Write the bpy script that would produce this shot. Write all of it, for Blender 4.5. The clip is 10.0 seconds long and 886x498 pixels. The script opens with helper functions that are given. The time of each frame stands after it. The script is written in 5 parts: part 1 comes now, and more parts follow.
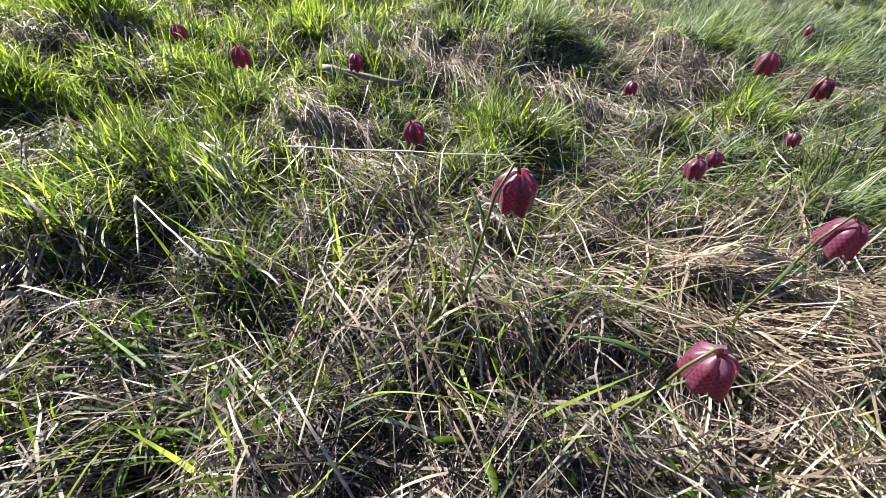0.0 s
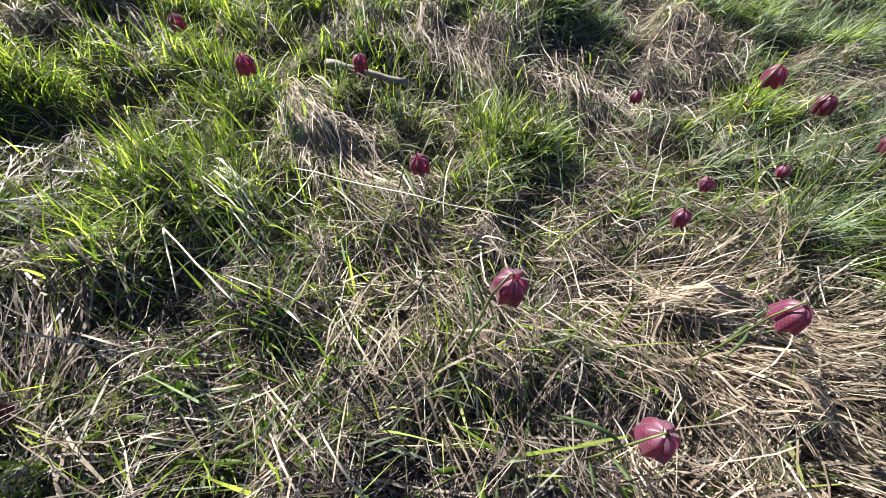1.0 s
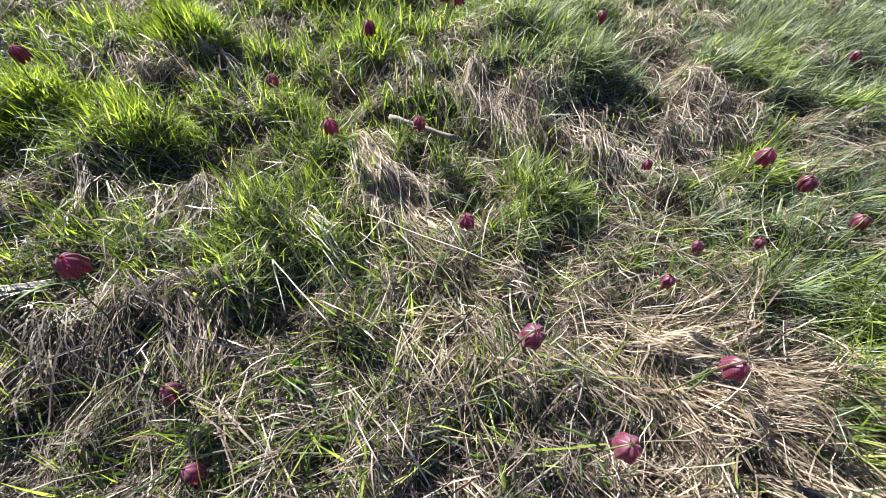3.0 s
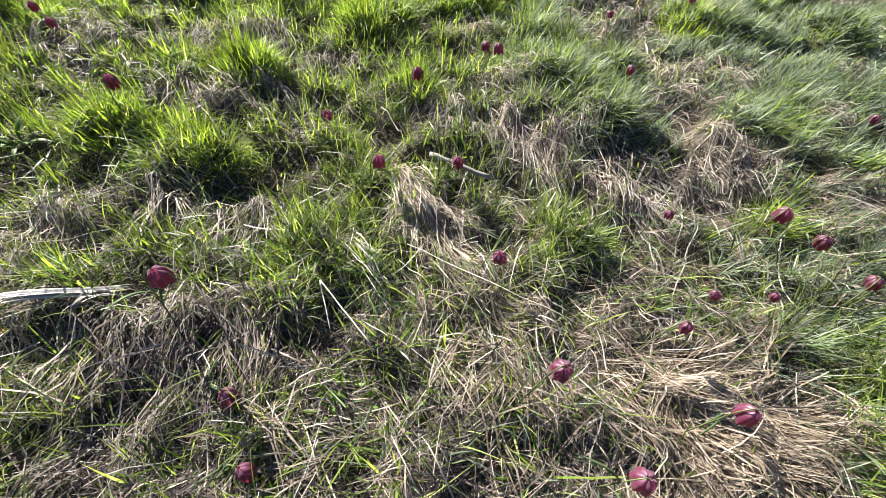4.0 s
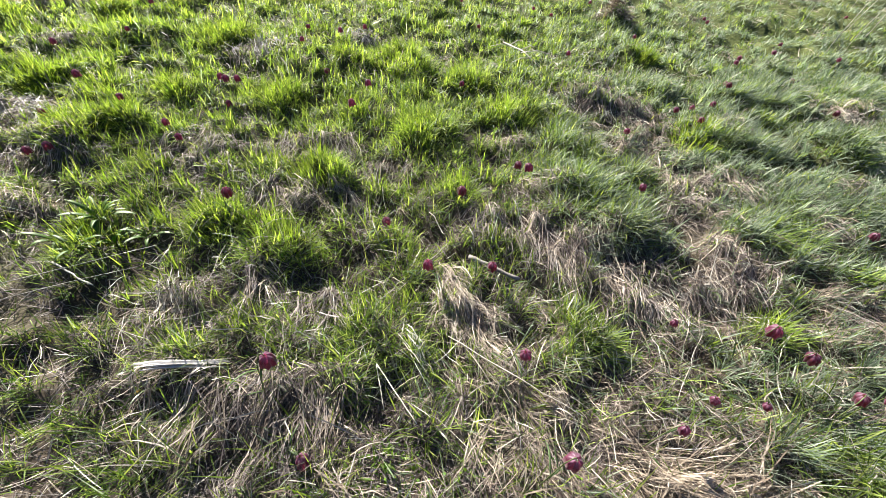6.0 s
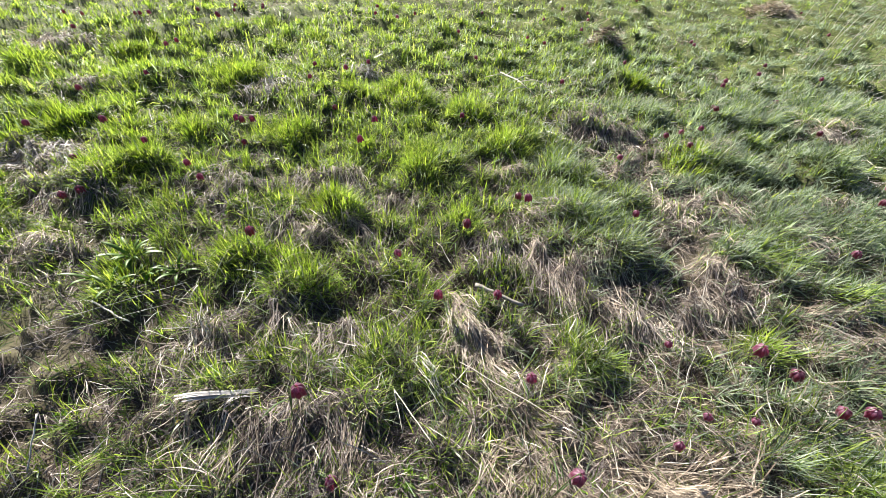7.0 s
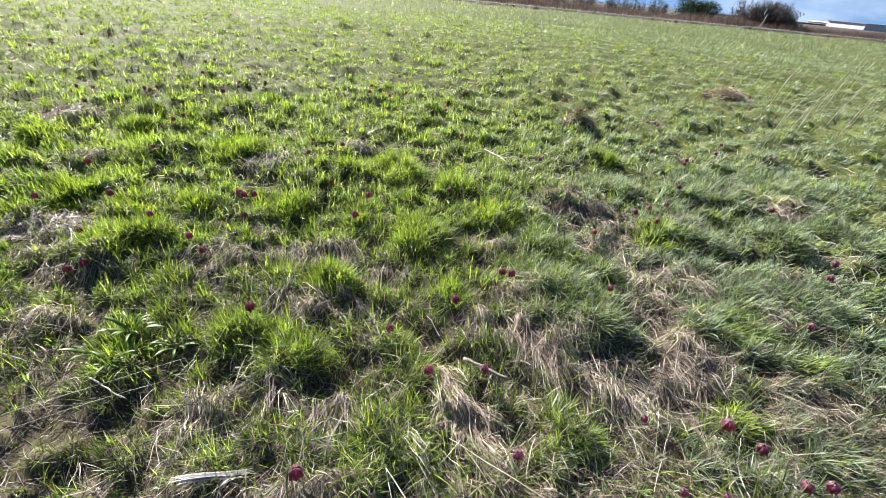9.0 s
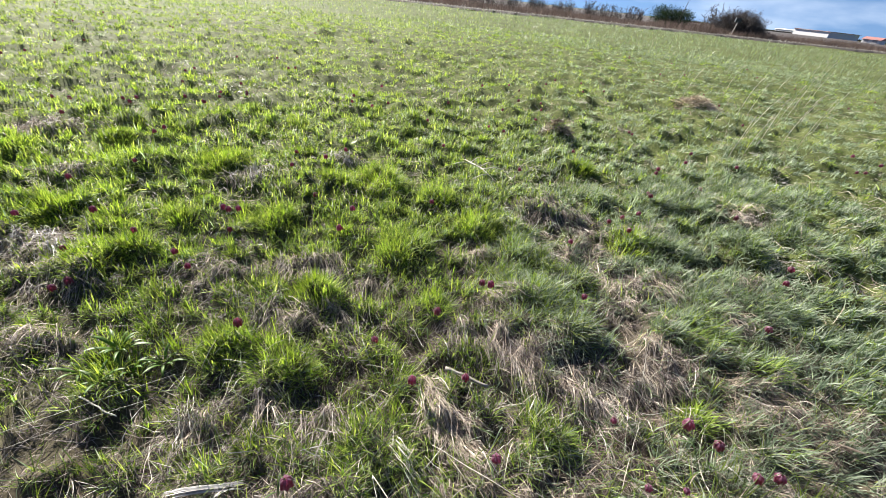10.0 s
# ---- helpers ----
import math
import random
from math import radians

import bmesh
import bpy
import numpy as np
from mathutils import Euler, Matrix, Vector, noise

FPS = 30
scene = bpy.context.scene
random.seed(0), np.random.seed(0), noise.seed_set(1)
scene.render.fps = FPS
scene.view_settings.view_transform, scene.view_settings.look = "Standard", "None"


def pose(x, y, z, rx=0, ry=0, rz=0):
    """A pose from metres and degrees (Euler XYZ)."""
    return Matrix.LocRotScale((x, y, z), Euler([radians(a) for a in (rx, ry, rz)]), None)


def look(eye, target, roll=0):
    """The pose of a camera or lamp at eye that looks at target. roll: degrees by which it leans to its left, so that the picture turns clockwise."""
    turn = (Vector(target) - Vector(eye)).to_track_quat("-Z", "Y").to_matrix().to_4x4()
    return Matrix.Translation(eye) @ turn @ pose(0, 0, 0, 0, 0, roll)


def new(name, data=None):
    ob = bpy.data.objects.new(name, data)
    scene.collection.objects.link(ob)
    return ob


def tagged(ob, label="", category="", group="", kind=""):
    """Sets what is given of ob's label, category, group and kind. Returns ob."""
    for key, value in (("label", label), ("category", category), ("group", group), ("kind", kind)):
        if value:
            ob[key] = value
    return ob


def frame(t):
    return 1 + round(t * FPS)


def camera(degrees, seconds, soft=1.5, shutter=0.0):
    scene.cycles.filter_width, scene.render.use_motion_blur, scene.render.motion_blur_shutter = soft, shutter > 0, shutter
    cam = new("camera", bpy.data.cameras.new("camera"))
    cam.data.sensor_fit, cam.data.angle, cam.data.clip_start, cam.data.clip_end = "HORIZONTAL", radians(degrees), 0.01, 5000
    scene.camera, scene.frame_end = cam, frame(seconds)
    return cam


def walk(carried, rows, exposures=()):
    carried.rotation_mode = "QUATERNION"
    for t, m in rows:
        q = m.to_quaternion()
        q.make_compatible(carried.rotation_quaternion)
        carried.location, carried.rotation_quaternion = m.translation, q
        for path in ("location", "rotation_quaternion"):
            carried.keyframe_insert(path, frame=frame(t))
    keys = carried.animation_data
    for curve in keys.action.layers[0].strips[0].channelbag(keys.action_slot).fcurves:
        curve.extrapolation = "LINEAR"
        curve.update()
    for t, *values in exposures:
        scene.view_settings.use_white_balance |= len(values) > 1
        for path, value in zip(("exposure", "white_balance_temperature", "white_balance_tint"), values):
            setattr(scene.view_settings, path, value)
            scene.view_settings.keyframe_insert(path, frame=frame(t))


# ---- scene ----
cam = camera(96.9, 10.0, soft=0.65)
PATH = [
    (0, (-0.008, -0.009, 0.375), (0.099, 1.428, -1.013), 5.7),
    (0.5, (-0.021, 0.029, 0.455), (0.111, 1.315, -1.069), 7.3),
    (1, (-0.021, 0.060, 0.502), (0.096, 1.241, -1.107), 7.4),
    (1.5, (-0.028, 0.050, 0.590), (0.049, 1.193, -1.049), 5.9),
    (2, (-0.054, 0.040, 0.651), (0.001, 1.173, -0.996), 5.8),
    (3.5, (-0.093, 0.018, 0.706), (-0.097, 1.188, -0.916), 8.1),
    (4, (-0.126, 0.001, 0.750), (-0.177, 1.225, -0.831), 8.4),
    (4.5, (-0.137, -0.020, 0.808), (-0.237, 1.260, -0.726), 8.6),
    (5, (-0.140, -0.052, 0.855), (-0.286, 1.287, -0.623), 8.2),
    (5.5, (-0.161, -0.065, 0.915), (-0.361, 1.324, -0.511), 7.2),
    (5.7, (-0.164, -0.061, 0.928), (-0.384, 1.343, -0.480), 6.8),
    (6.8, (-0.186, -0.101, 1.053), (-0.445, 1.356, -0.292), 4.6),
    (7, (-0.189, -0.107, 1.061), (-0.450, 1.363, -0.270), 4.3),
    (7.5, (-0.199, -0.121, 1.110), (-0.458, 1.403, -0.158), 4.4),
    (8, (-0.199, -0.139, 1.136), (-0.454, 1.443, -0.061), 5.1),
    (8.5, (-0.201, -0.135, 1.164), (-0.453, 1.488, 0.022), 5.6),
    (9, (-0.206, -0.147, 1.195), (-0.446, 1.500, 0.086), 5.7),
    (9.5, (-0.195, -0.161, 1.237), (-0.408, 1.500, 0.143), 5.9),
    (10, (-0.193, -0.183, 1.275), (-0.359, 1.487, 0.186), 6.4),
]
walk(cam, [(t, look(eye, target, roll)) for t, eye, target, roll in PATH], [(0, 2.02), (2, 2.08), (4.5, 2.20), (7.5, 2.20), (10, 2.08)])

# ---- light ----
SUN = Vector((-0.66, 0.62, 0.52)).normalized()
world = bpy.data.worlds.new("sky")
scene.world = world
world.use_nodes = True
wn, wl = world.node_tree.nodes, world.node_tree.links
sky = wn.new("ShaderNodeTexSky")
sky.sky_type, sky.sun_disc = "NISHITA", False
sky.sun_elevation, sky.sun_rotation = math.asin(SUN.z), math.atan2(SUN.x, SUN.y)
sky.air_density, sky.dust_density, sky.ozone_density = 1.2, 0.0, 2.5
cloud_at = wn.new("ShaderNodeTexCoord")
cloud_map = wn.new("ShaderNodeMapping")
cloud_map.inputs["Scale"].default_value = (2.2, 2.2, 7.0)
cloud = wn.new("ShaderNodeTexNoise")
cloud.inputs["Scale"].default_value, cloud.inputs["Detail"].default_value = 1.6, 6.0
cloud_ramp = wn.new("ShaderNodeValToRGB")
cloud_ramp.color_ramp.elements[0].position, cloud_ramp.color_ramp.elements[1].position = 0.56, 0.95
cloud_mix = wn.new("ShaderNodeMixRGB")
cloud_mix.inputs[2].default_value = (12.5, 14.0, 16.0, 1)
wl.new(cloud_at.outputs["Generated"], cloud_map.inputs[0])
wl.new(cloud_map.outputs[0], cloud.inputs["Vector"])
wl.new(cloud.outputs["Fac"], cloud_ramp.inputs[0])
wl.new(cloud_ramp.outputs[0], cloud_mix.inputs[0])
clear = wn.new("ShaderNodeMixRGB")
clear.blend_type = "MULTIPLY"
clear.inputs[0].default_value = 1.0
clear.inputs[2].default_value = (1.16, 1.30, 1.60, 1)
wl.new(sky.outputs[0], clear.inputs[1])
wl.new(clear.outputs[0], cloud_mix.inputs[1])
lift = wn.new("ShaderNodeVectorMath")
lift.operation = "ADD"
lift.inputs[1].default_value = (0, 0, 0.22)
wl.new(cloud_at.outputs["Generated"], lift.inputs[0])
wl.new(lift.outputs[0], sky.inputs[0])
wl.new(cloud_mix.outputs[0], wn["Background"].inputs[0])
wn["Background"].inputs[1].default_value = 0.0225
sun = new("sun", bpy.data.lights.new("sun", "SUN"))
sun.data.energy, sun.data.angle, sun.data.color = 5.0, radians(0.53), (1.0, 0.94, 0.84)
sun.matrix_world = look(SUN * 50, (0, 0, 0))


# ---- materials ----
def nodes_of(name):
    m = bpy.data.materials.new(name)
    m.use_nodes = True
    return m, m.node_tree.nodes, m.node_tree.links


def ramp(nodes, stops):
    r = nodes.new("ShaderNodeValToRGB")
    e = r.color_ramp.elements
    while len(e) < len(stops):
        e.new(0.5)
    for k, (p, c) in zip(e, stops):
        k.position, k.color = p, (*c, 1)
    return r


def blade_material(name, colours, glow, rough=0.45, through_share=0.45, streak=60.0, gloss=0.4):
    """A thin leaf or stalk: colour by island, fine streaks, light coming through."""
    m, n, l = nodes_of(name)
    geo = n.new("ShaderNodeNewGeometry")
    r = ramp(n, [(i / (len(colours) - 1), c) for i, c in enumerate(colours)])
    l.new(geo.outputs["Random Per Island"], r.inputs[0])
    tex = n.new("ShaderNodeTexNoise")
    tex.inputs["Scale"].default_value, tex.inputs["Detail"].default_value = streak, 3.0
    at = n.new("ShaderNodeTexCoord")
    l.new(at.outputs["Object"], tex.inputs["Vector"])
    spread = n.new("ShaderNodeMapRange")
    spread.inputs[1].default_value, spread.inputs[2].default_value = 0.3, 0.7
    spread.inputs[3].default_value, spread.inputs[4].default_value = 0.7, 1.3
    l.new(tex.outputs["Fac"], spread.inputs[0])
    wide = n.new("ShaderNodeTexNoise")
    wide.inputs["Scale"].default_value, wide.inputs["Detail"].default_value = streak * 0.15, 2.0
    l.new(at.outputs["Object"], wide.inputs["Vector"])
    clump = n.new("ShaderNodeMapRange")
    clump.inputs[1].default_value, clump.inputs[2].default_value = 0.35, 0.65
    clump.inputs[3].default_value, clump.inputs[4].default_value = 0.7, 1.3
    l.new(wide.outputs["Fac"], clump.inputs[0])
    tone = n.new("ShaderNodeMath")
    tone.operation = "MULTIPLY"
    l.new(spread.outputs[0], tone.inputs[0])
    l.new(clump.outputs[0], tone.inputs[1])
    mul = n.new("ShaderNodeMixRGB")
    mul.blend_type, mul.inputs[0].default_value = "MULTIPLY", 1.0
    l.new(r.outputs[0], mul.inputs[1])
    l.new(tone.outputs[0], mul.inputs[2])
    b = n["Principled BSDF"]
    b.inputs["Roughness"].default_value = rough
    b.inputs["Specular IOR Level"].default_value = gloss
    l.new(mul.outputs[0], b.inputs["Base Color"])
    tint = n.new("ShaderNodeMixRGB")
    tint.blend_type, tint.inputs[0].default_value = "MULTIPLY", 1.0
    tint.inputs[2].default_value = (*glow, 1)
    l.new(mul.outputs[0], tint.inputs[1])
    tr = n.new("ShaderNodeBsdfTranslucent")
    l.new(tint.outputs[0], tr.inputs[0])
    mix = n.new("ShaderNodeMixShader")
    mix.inputs[0].default_value = through_share
    l.new(b.outputs[0], mix.inputs[1])
    l.new(tr.outputs[0], mix.inputs[2])
    l.new(mix.outputs[0], n["Material Output"].inputs[0])
    return m


def rough_material(name, colours, scale, rough=0.9, bump=0.3, fine=6.0):
    """Earth, wood, brick, plaster: two scales of noise in colour and relief."""
    m, n, l = nodes_of(name)
    at = n.new("ShaderNodeTexCoord")
    a, c = n.new("ShaderNodeTexNoise"), n.new("ShaderNodeTexNoise")
    a.inputs["Scale"].default_value, a.inputs["Detail"].default_value = scale, 6.0
    c.inputs["Scale"].default_value, c.inputs["Detail"].default_value = scale * fine, 4.0
    l.new(at.outputs["Object"], a.inputs["Vector"])
    l.new(at.outputs["Object"], c.inputs["Vector"])
    mean = n.new("ShaderNodeMixRGB")
    mean.inputs[0].default_value = 0.45
    l.new(a.outputs["Fac"], mean.inputs[1])
    l.new(c.outputs["Fac"], mean.inputs[2])
    k = len(colours) - 1
    r = ramp(n, [(0.3 + 0.4 * i / k, col) for i, col in enumerate(colours)])
    l.new(mean.outputs[0], r.inputs[0])
    b = n["Principled BSDF"]
    b.inputs["Roughness"].default_value = rough
    l.new(r.outputs[0], b.inputs["Base Color"])
    bp = n.new("ShaderNodeBump")
    bp.inputs["Strength"].default_value, bp.inputs["Distance"].default_value = bump, 0.2 / (scale * fine)
    l.new(c.outputs["Fac"], bp.inputs["Height"])
    l.new(bp.outputs[0], b.inputs["Normal"])
    return m


GREEN = blade_material("meadow_grass", [(0.032, 0.055, 0.013), (0.090, 0.142, 0.025), (0.172, 0.238, 0.046), (0.28, 0.325, 0.105)], (1.65, 1.7, 0.9), 0.5, 0.53, 60.0, 0.22)
# blue-green of the finer grass, also put in for haze and sky sheen
BLUE = blade_material("fescue_and_haze", [(0.047, 0.068, 0.041), (0.117, 0.156, 0.100), (0.195, 0.238, 0.168), (0.32, 0.352, 0.285)], (1.55, 1.62, 1.28), 0.48, 0.48, 60.0, 0.28)
# a lit and a shaded copy of the grass green, light put into colour
LIME = blade_material("sunlit_tone_grass", [(0.092, 0.150, 0.020), (0.175, 0.250, 0.036), (0.29, 0.345, 0.09)], (1.5, 1.55, 0.66), 0.48, 0.50, 60.0, 0.25)
DEEP = blade_material("shade_tone_grass", [(0.017, 0.035, 0.008), (0.049, 0.084, 0.021), (0.105, 0.154, 0.042)], (1.4, 1.5, 0.8), 0.36, 0.35, 60.0, 0.5)
HAY = blade_material("hay", [(0.15, 0.115, 0.092), (0.32, 0.27, 0.22), (0.50, 0.445, 0.38)], (1.0, 0.9, 0.7), 0.6, 0.2, 60.0, 0.15)
STRAW = blade_material("straw", [(0.056, 0.040, 0.032), (0.128, 0.098, 0.075), (0.215, 0.175, 0.135), (0.36, 0.315, 0.25)], (1.0, 0.9, 0.7), 0.5, 0.22)
GOLD = blade_material("golden_straw", [(0.095, 0.069, 0.051), (0.208, 0.163, 0.122), (0.32, 0.265, 0.203), (0.46, 0.40, 0.325)], (1.0, 0.9, 0.7), 0.5, 0.22)
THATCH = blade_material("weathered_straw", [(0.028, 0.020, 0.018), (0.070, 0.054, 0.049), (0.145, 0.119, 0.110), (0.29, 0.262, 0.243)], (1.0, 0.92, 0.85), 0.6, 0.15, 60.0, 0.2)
PALE = blade_material("bleached_stalk", [(0.33, 0.304, 0.251), (0.409, 0.383, 0.33), (0.449, 0.436, 0.396)], (1.0, 0.95, 0.85), 0.42, 0.15)
DRIED = blade_material("dried_leaf", [(0.277, 0.261, 0.251), (0.356, 0.34, 0.33), (0.422, 0.409, 0.403)], (1.0, 0.95, 0.9), 0.5, 0.15)
HERB = blade_material("herb_leaf", [(0.041, 0.102, 0.01), (0.082, 0.163, 0.014), (0.116, 0.19, 0.02)], (1.5, 1.6, 0.6), 0.5, 0.45)
STEM = blade_material("flower_stem", [(0.088, 0.116, 0.041), (0.122, 0.15, 0.054), (0.136, 0.129, 0.068)], (1.3, 1.3, 0.8), 0.4, 0.3)
FLEAF = blade_material("flower_leaf", [(0.085, 0.135, 0.055), (0.12, 0.18, 0.075)], (1.4, 1.5, 0.8), 0.5, 0.45, 60.0, 0.2)
SOIL = rough_material("meadow_soil", [(0.022, 0.017, 0.013), (0.05, 0.039, 0.029), (0.085, 0.069, 0.052), (0.12, 0.105, 0.078)], 9.0, 0.95, 0.7, 12.0)


def spread_turf(m):
    """Moss and low turf take over from the bare soil some metres out."""
    n, l = m.node_tree.nodes, m.node_tree.links
    at = n.new("ShaderNodeNewGeometry")
    far = n.new("ShaderNodeVectorMath")
    far.operation = "LENGTH"
    l.new(at.outputs["Position"], far.inputs[0])
    share = n.new("ShaderNodeMapRange")
    share.inputs[1].default_value, share.inputs[2].default_value = 1.1, 3.0
    l.new(far.outputs["Value"], share.inputs[0])
    t1, t2 = n.new("ShaderNodeTexNoise"), n.new("ShaderNodeTexNoise")
    t1.inputs["Scale"].default_value, t1.inputs["Detail"].default_value = 0.7, 5.0
    t2.inputs["Scale"].default_value, t2.inputs["Detail"].default_value = 5.0, 4.0
    l.new(at.outputs["Position"], t1.inputs["Vector"])
    l.new(at.outputs["Position"], t2.inputs["Vector"])
    both = n.new("ShaderNodeMixRGB")
    both.inputs[0].default_value = 0.5
    l.new(t1.outputs["Fac"], both.inputs[1])
    l.new(t2.outputs["Fac"], both.inputs[2])
    t3 = n.new("ShaderNodeTexNoise")
    t3.inputs["Scale"].default_value, t3.inputs["Detail"].default_value, t3.inputs["Roughness"].default_value = 45.0, 6.0, 0.75
    l.new(at.outputs["Position"], t3.inputs["Vector"])
    fine = n.new("ShaderNodeMixRGB")
    fine.inputs[0].default_value = 0.6
    l.new(both.outputs[0], fine.inputs[1])
    l.new(t3.outputs["Fac"], fine.inputs[2])
    turf = ramp(n, [(0.36, (0.014, 0.016, 0.008)), (0.47, (0.048, 0.060, 0.018)), (0.56, (0.100, 0.118, 0.040)), (0.66, (0.165, 0.170, 0.08))])
    l.new(fine.outputs[0], turf.inputs[0])
    mix = n.new("ShaderNodeMixRGB")
    b = n["Principled BSDF"]
    l.new(share.outputs[0], mix.inputs[0])
    l.new(b.inputs["Base Color"].links[0].from_socket, mix.inputs[1])
    l.new(turf.outputs[0], mix.inputs[2])
    l.new(mix.outputs[0], b.inputs["Base Color"])


spread_turf(SOIL)
SOIL.node_tree.nodes["Principled BSDF"].inputs["Specular IOR Level"].default_value = 0.1
WOOD = rough_material("grey_wood", [(0.106, 0.086, 0.073), (0.178, 0.158, 0.139), (0.251, 0.238, 0.218)], 30.0, 0.8, 0.6, 5.0)
PLOUGH = rough_material("ploughed_earth", [(0.013, 0.01, 0.009), (0.03, 0.022, 0.02), (0.066, 0.054, 0.048)], 0.8, 0.95, 0.8, 5.0)
TWIG = rough_material("twig_bark", [(0.03, 0.025, 0.022), (0.05, 0.041, 0.038), (0.079, 0.067, 0.063)], 3.0, 0.9, 0.3)
REED = blade_material("dead_reed", [(0.095, 0.074, 0.066), (0.13, 0.105, 0.094), (0.175, 0.147, 0.13)], (1.0, 0.92, 0.85), 0.7, 0.25, 2.0, 0.05)
BUSH = blade_material("evergreen_leaf", [(0.012, 0.024, 0.010), (0.022, 0.040, 0.015), (0.036, 0.058, 0.021)], (1.0, 1.1, 0.6), 0.7, 0.15, 3.0, 0.1)
WHITE = rough_material("white_cladding", [(0.46, 0.46, 0.47), (0.51, 0.51, 0.52), (0.56, 0.56, 0.56)], 0.3, 0.6, 0.05)
REDROOF = rough_material("red_trim", [(0.238, 0.099, 0.092), (0.277, 0.125, 0.112), (0.31, 0.152, 0.132)], 0.6, 0.6, 0.05)
GREYROOF = rough_material("grey_roof", [(0.224, 0.218, 0.231), (0.277, 0.271, 0.284), (0.317, 0.31, 0.317)], 0.4, 0.7, 0.05)
SEDGE = rough_material("sedge_head", [(0.015, 0.012, 0.01), (0.03, 0.024, 0.02), (0.055, 0.045, 0.035)], 60.0, 0.8, 0.2)
DARK = rough_material("dark_sign", [(0.02, 0.02, 0.02), (0.035, 0.035, 0.035), (0.05, 0.05, 0.05)], 4.0, 0.6, 0.05)
YELLOW = blade_material("yellow_petal", [(0.495, 0.33, 0.013), (0.528, 0.396, 0.02)], (1.0, 1.0, 0.6), 0.35, 0.3)


def petal_material(name, dark, light, glow):
    """Chequered petal: small squares, a pale midrib, light coming through."""
    m, n, l = nodes_of(name)
    uv = n.new("ShaderNodeTexCoord")
    check = n.new("ShaderNodeTexChecker")
    check.inputs["Scale"].default_value = 9.0
    wob = n.new("ShaderNodeTexNoise")
    wob.inputs["Scale"].default_value, wob.inputs["Detail"].default_value = 14.0, 3.0
    l.new(uv.outputs["UV"], wob.inputs["Vector"])
    add = n.new("ShaderNodeMixRGB")
    add.inputs[0].default_value = 0.06
    l.new(uv.outputs["UV"], add.inputs[1])
    l.new(wob.outputs["Color"], add.inputs[2])
    l.new(add.outputs[0], check.inputs["Vector"])
    check.inputs[1].default_value, check.inputs[2].default_value = (*dark, 1), (*light, 1)
    info = n.new("ShaderNodeObjectInfo")
    wide = n.new("ShaderNodeTexNoise")
    wide.inputs["Scale"].default_value = 3.0
    l.new(uv.outputs["UV"], wide.inputs["Vector"])
    shift = n.new("ShaderNodeHueSaturation")
    val = n.new("ShaderNodeMapRange")
    val.inputs[3].default_value, val.inputs[4].default_value = 0.7, 1.35
    l.new(info.outputs["Random"], val.inputs[0])
    l.new(val.outputs[0], shift.inputs["Value"])
    l.new(check.outputs[0], shift.inputs["Color"])
    blot = n.new("ShaderNodeMixRGB")
    blot.blend_type = "MULTIPLY"
    blot.inputs[0].default_value = 0.35
    l.new(wide.outputs["Fac"], blot.inputs[2])
    sep = n.new("ShaderNodeSeparateXYZ")
    l.new(uv.outputs["UV"], sep.inputs[0])
    rim = n.new("ShaderNodeMath")
    rim.operation = "SUBTRACT"
    rim.inputs[1].default_value = 0.5
    l.new(sep.outputs[0], rim.inputs[0])
    away = n.new("ShaderNodeMath")
    away.operation = "ABSOLUTE"
    l.new(rim.outputs[0], away.inputs[0])
    edge = n.new("ShaderNodeMapRange")
    edge.inputs[1].default_value, edge.inputs[2].default_value, edge.inputs[4].default_value = 0.24, 0.40, 0.45
    l.new(away.outputs[0], edge.inputs[0])
    # petal mixed towards a pale mauve at its top and edges
    top = n.new("ShaderNodeMapRange")
    top.inputs[1].default_value, top.inputs[2].default_value, top.inputs[3].default_value, top.inputs[4].default_value = 0.12, 0.5, 0.6, 0.0
    l.new(sep.outputs[1], top.inputs[0])
    most = n.new("ShaderNodeMath")
    most.operation = "MAXIMUM"
    l.new(edge.outputs[0], most.inputs[0])
    l.new(top.outputs[0], most.inputs[1])
    paler = n.new("ShaderNodeMixRGB")
    paler.inputs[2].default_value = (0.27, 0.16, 0.235, 1)
    l.new(most.outputs[0], paler.inputs[0])
    l.new(shift.outputs[0], paler.inputs[1])
    l.new(paler.outputs[0], blot.inputs[1])
    b = n["Principled BSDF"]
    b.inputs["Roughness"].default_value = 0.38
    b.inputs["Sheen Weight"].default_value = 0.3
    b.inputs["Sheen Roughness"].default_value = 0.4
    l.new(blot.outputs[0], b.inputs["Base Color"])
    tint = n.new("ShaderNodeMixRGB")
    tint.blend_type, tint.inputs[0].default_value = "MULTIPLY", 1.0
    tint.inputs[2].default_value = (*glow, 1)
    l.new(blot.outputs[0], tint.inputs[1])
    tr = n.new("ShaderNodeBsdfTranslucent")
    l.new(tint.outputs[0], tr.inputs[0])
    mix = n.new("ShaderNodeMixShader")
    mix.inputs[0].default_value = 0.5
    l.new(b.outputs[0], mix.inputs[1])
    l.new(tr.outputs[0], mix.inputs[2])
    l.new(mix.outputs[0], n["Material Output"].inputs[0])
    return m


PETAL = petal_material("chequered_petal", (0.125, 0.022, 0.056), (0.185, 0.048, 0.094), (1.9, 0.75, 1.0))
PETAL_DARK = petal_material("dark_petal", (0.10, 0.014, 0.032), (0.135, 0.030, 0.052), (1.9, 0.7, 0.9))

# ---- lie of the land ----
rng = np.random.default_rng(7)
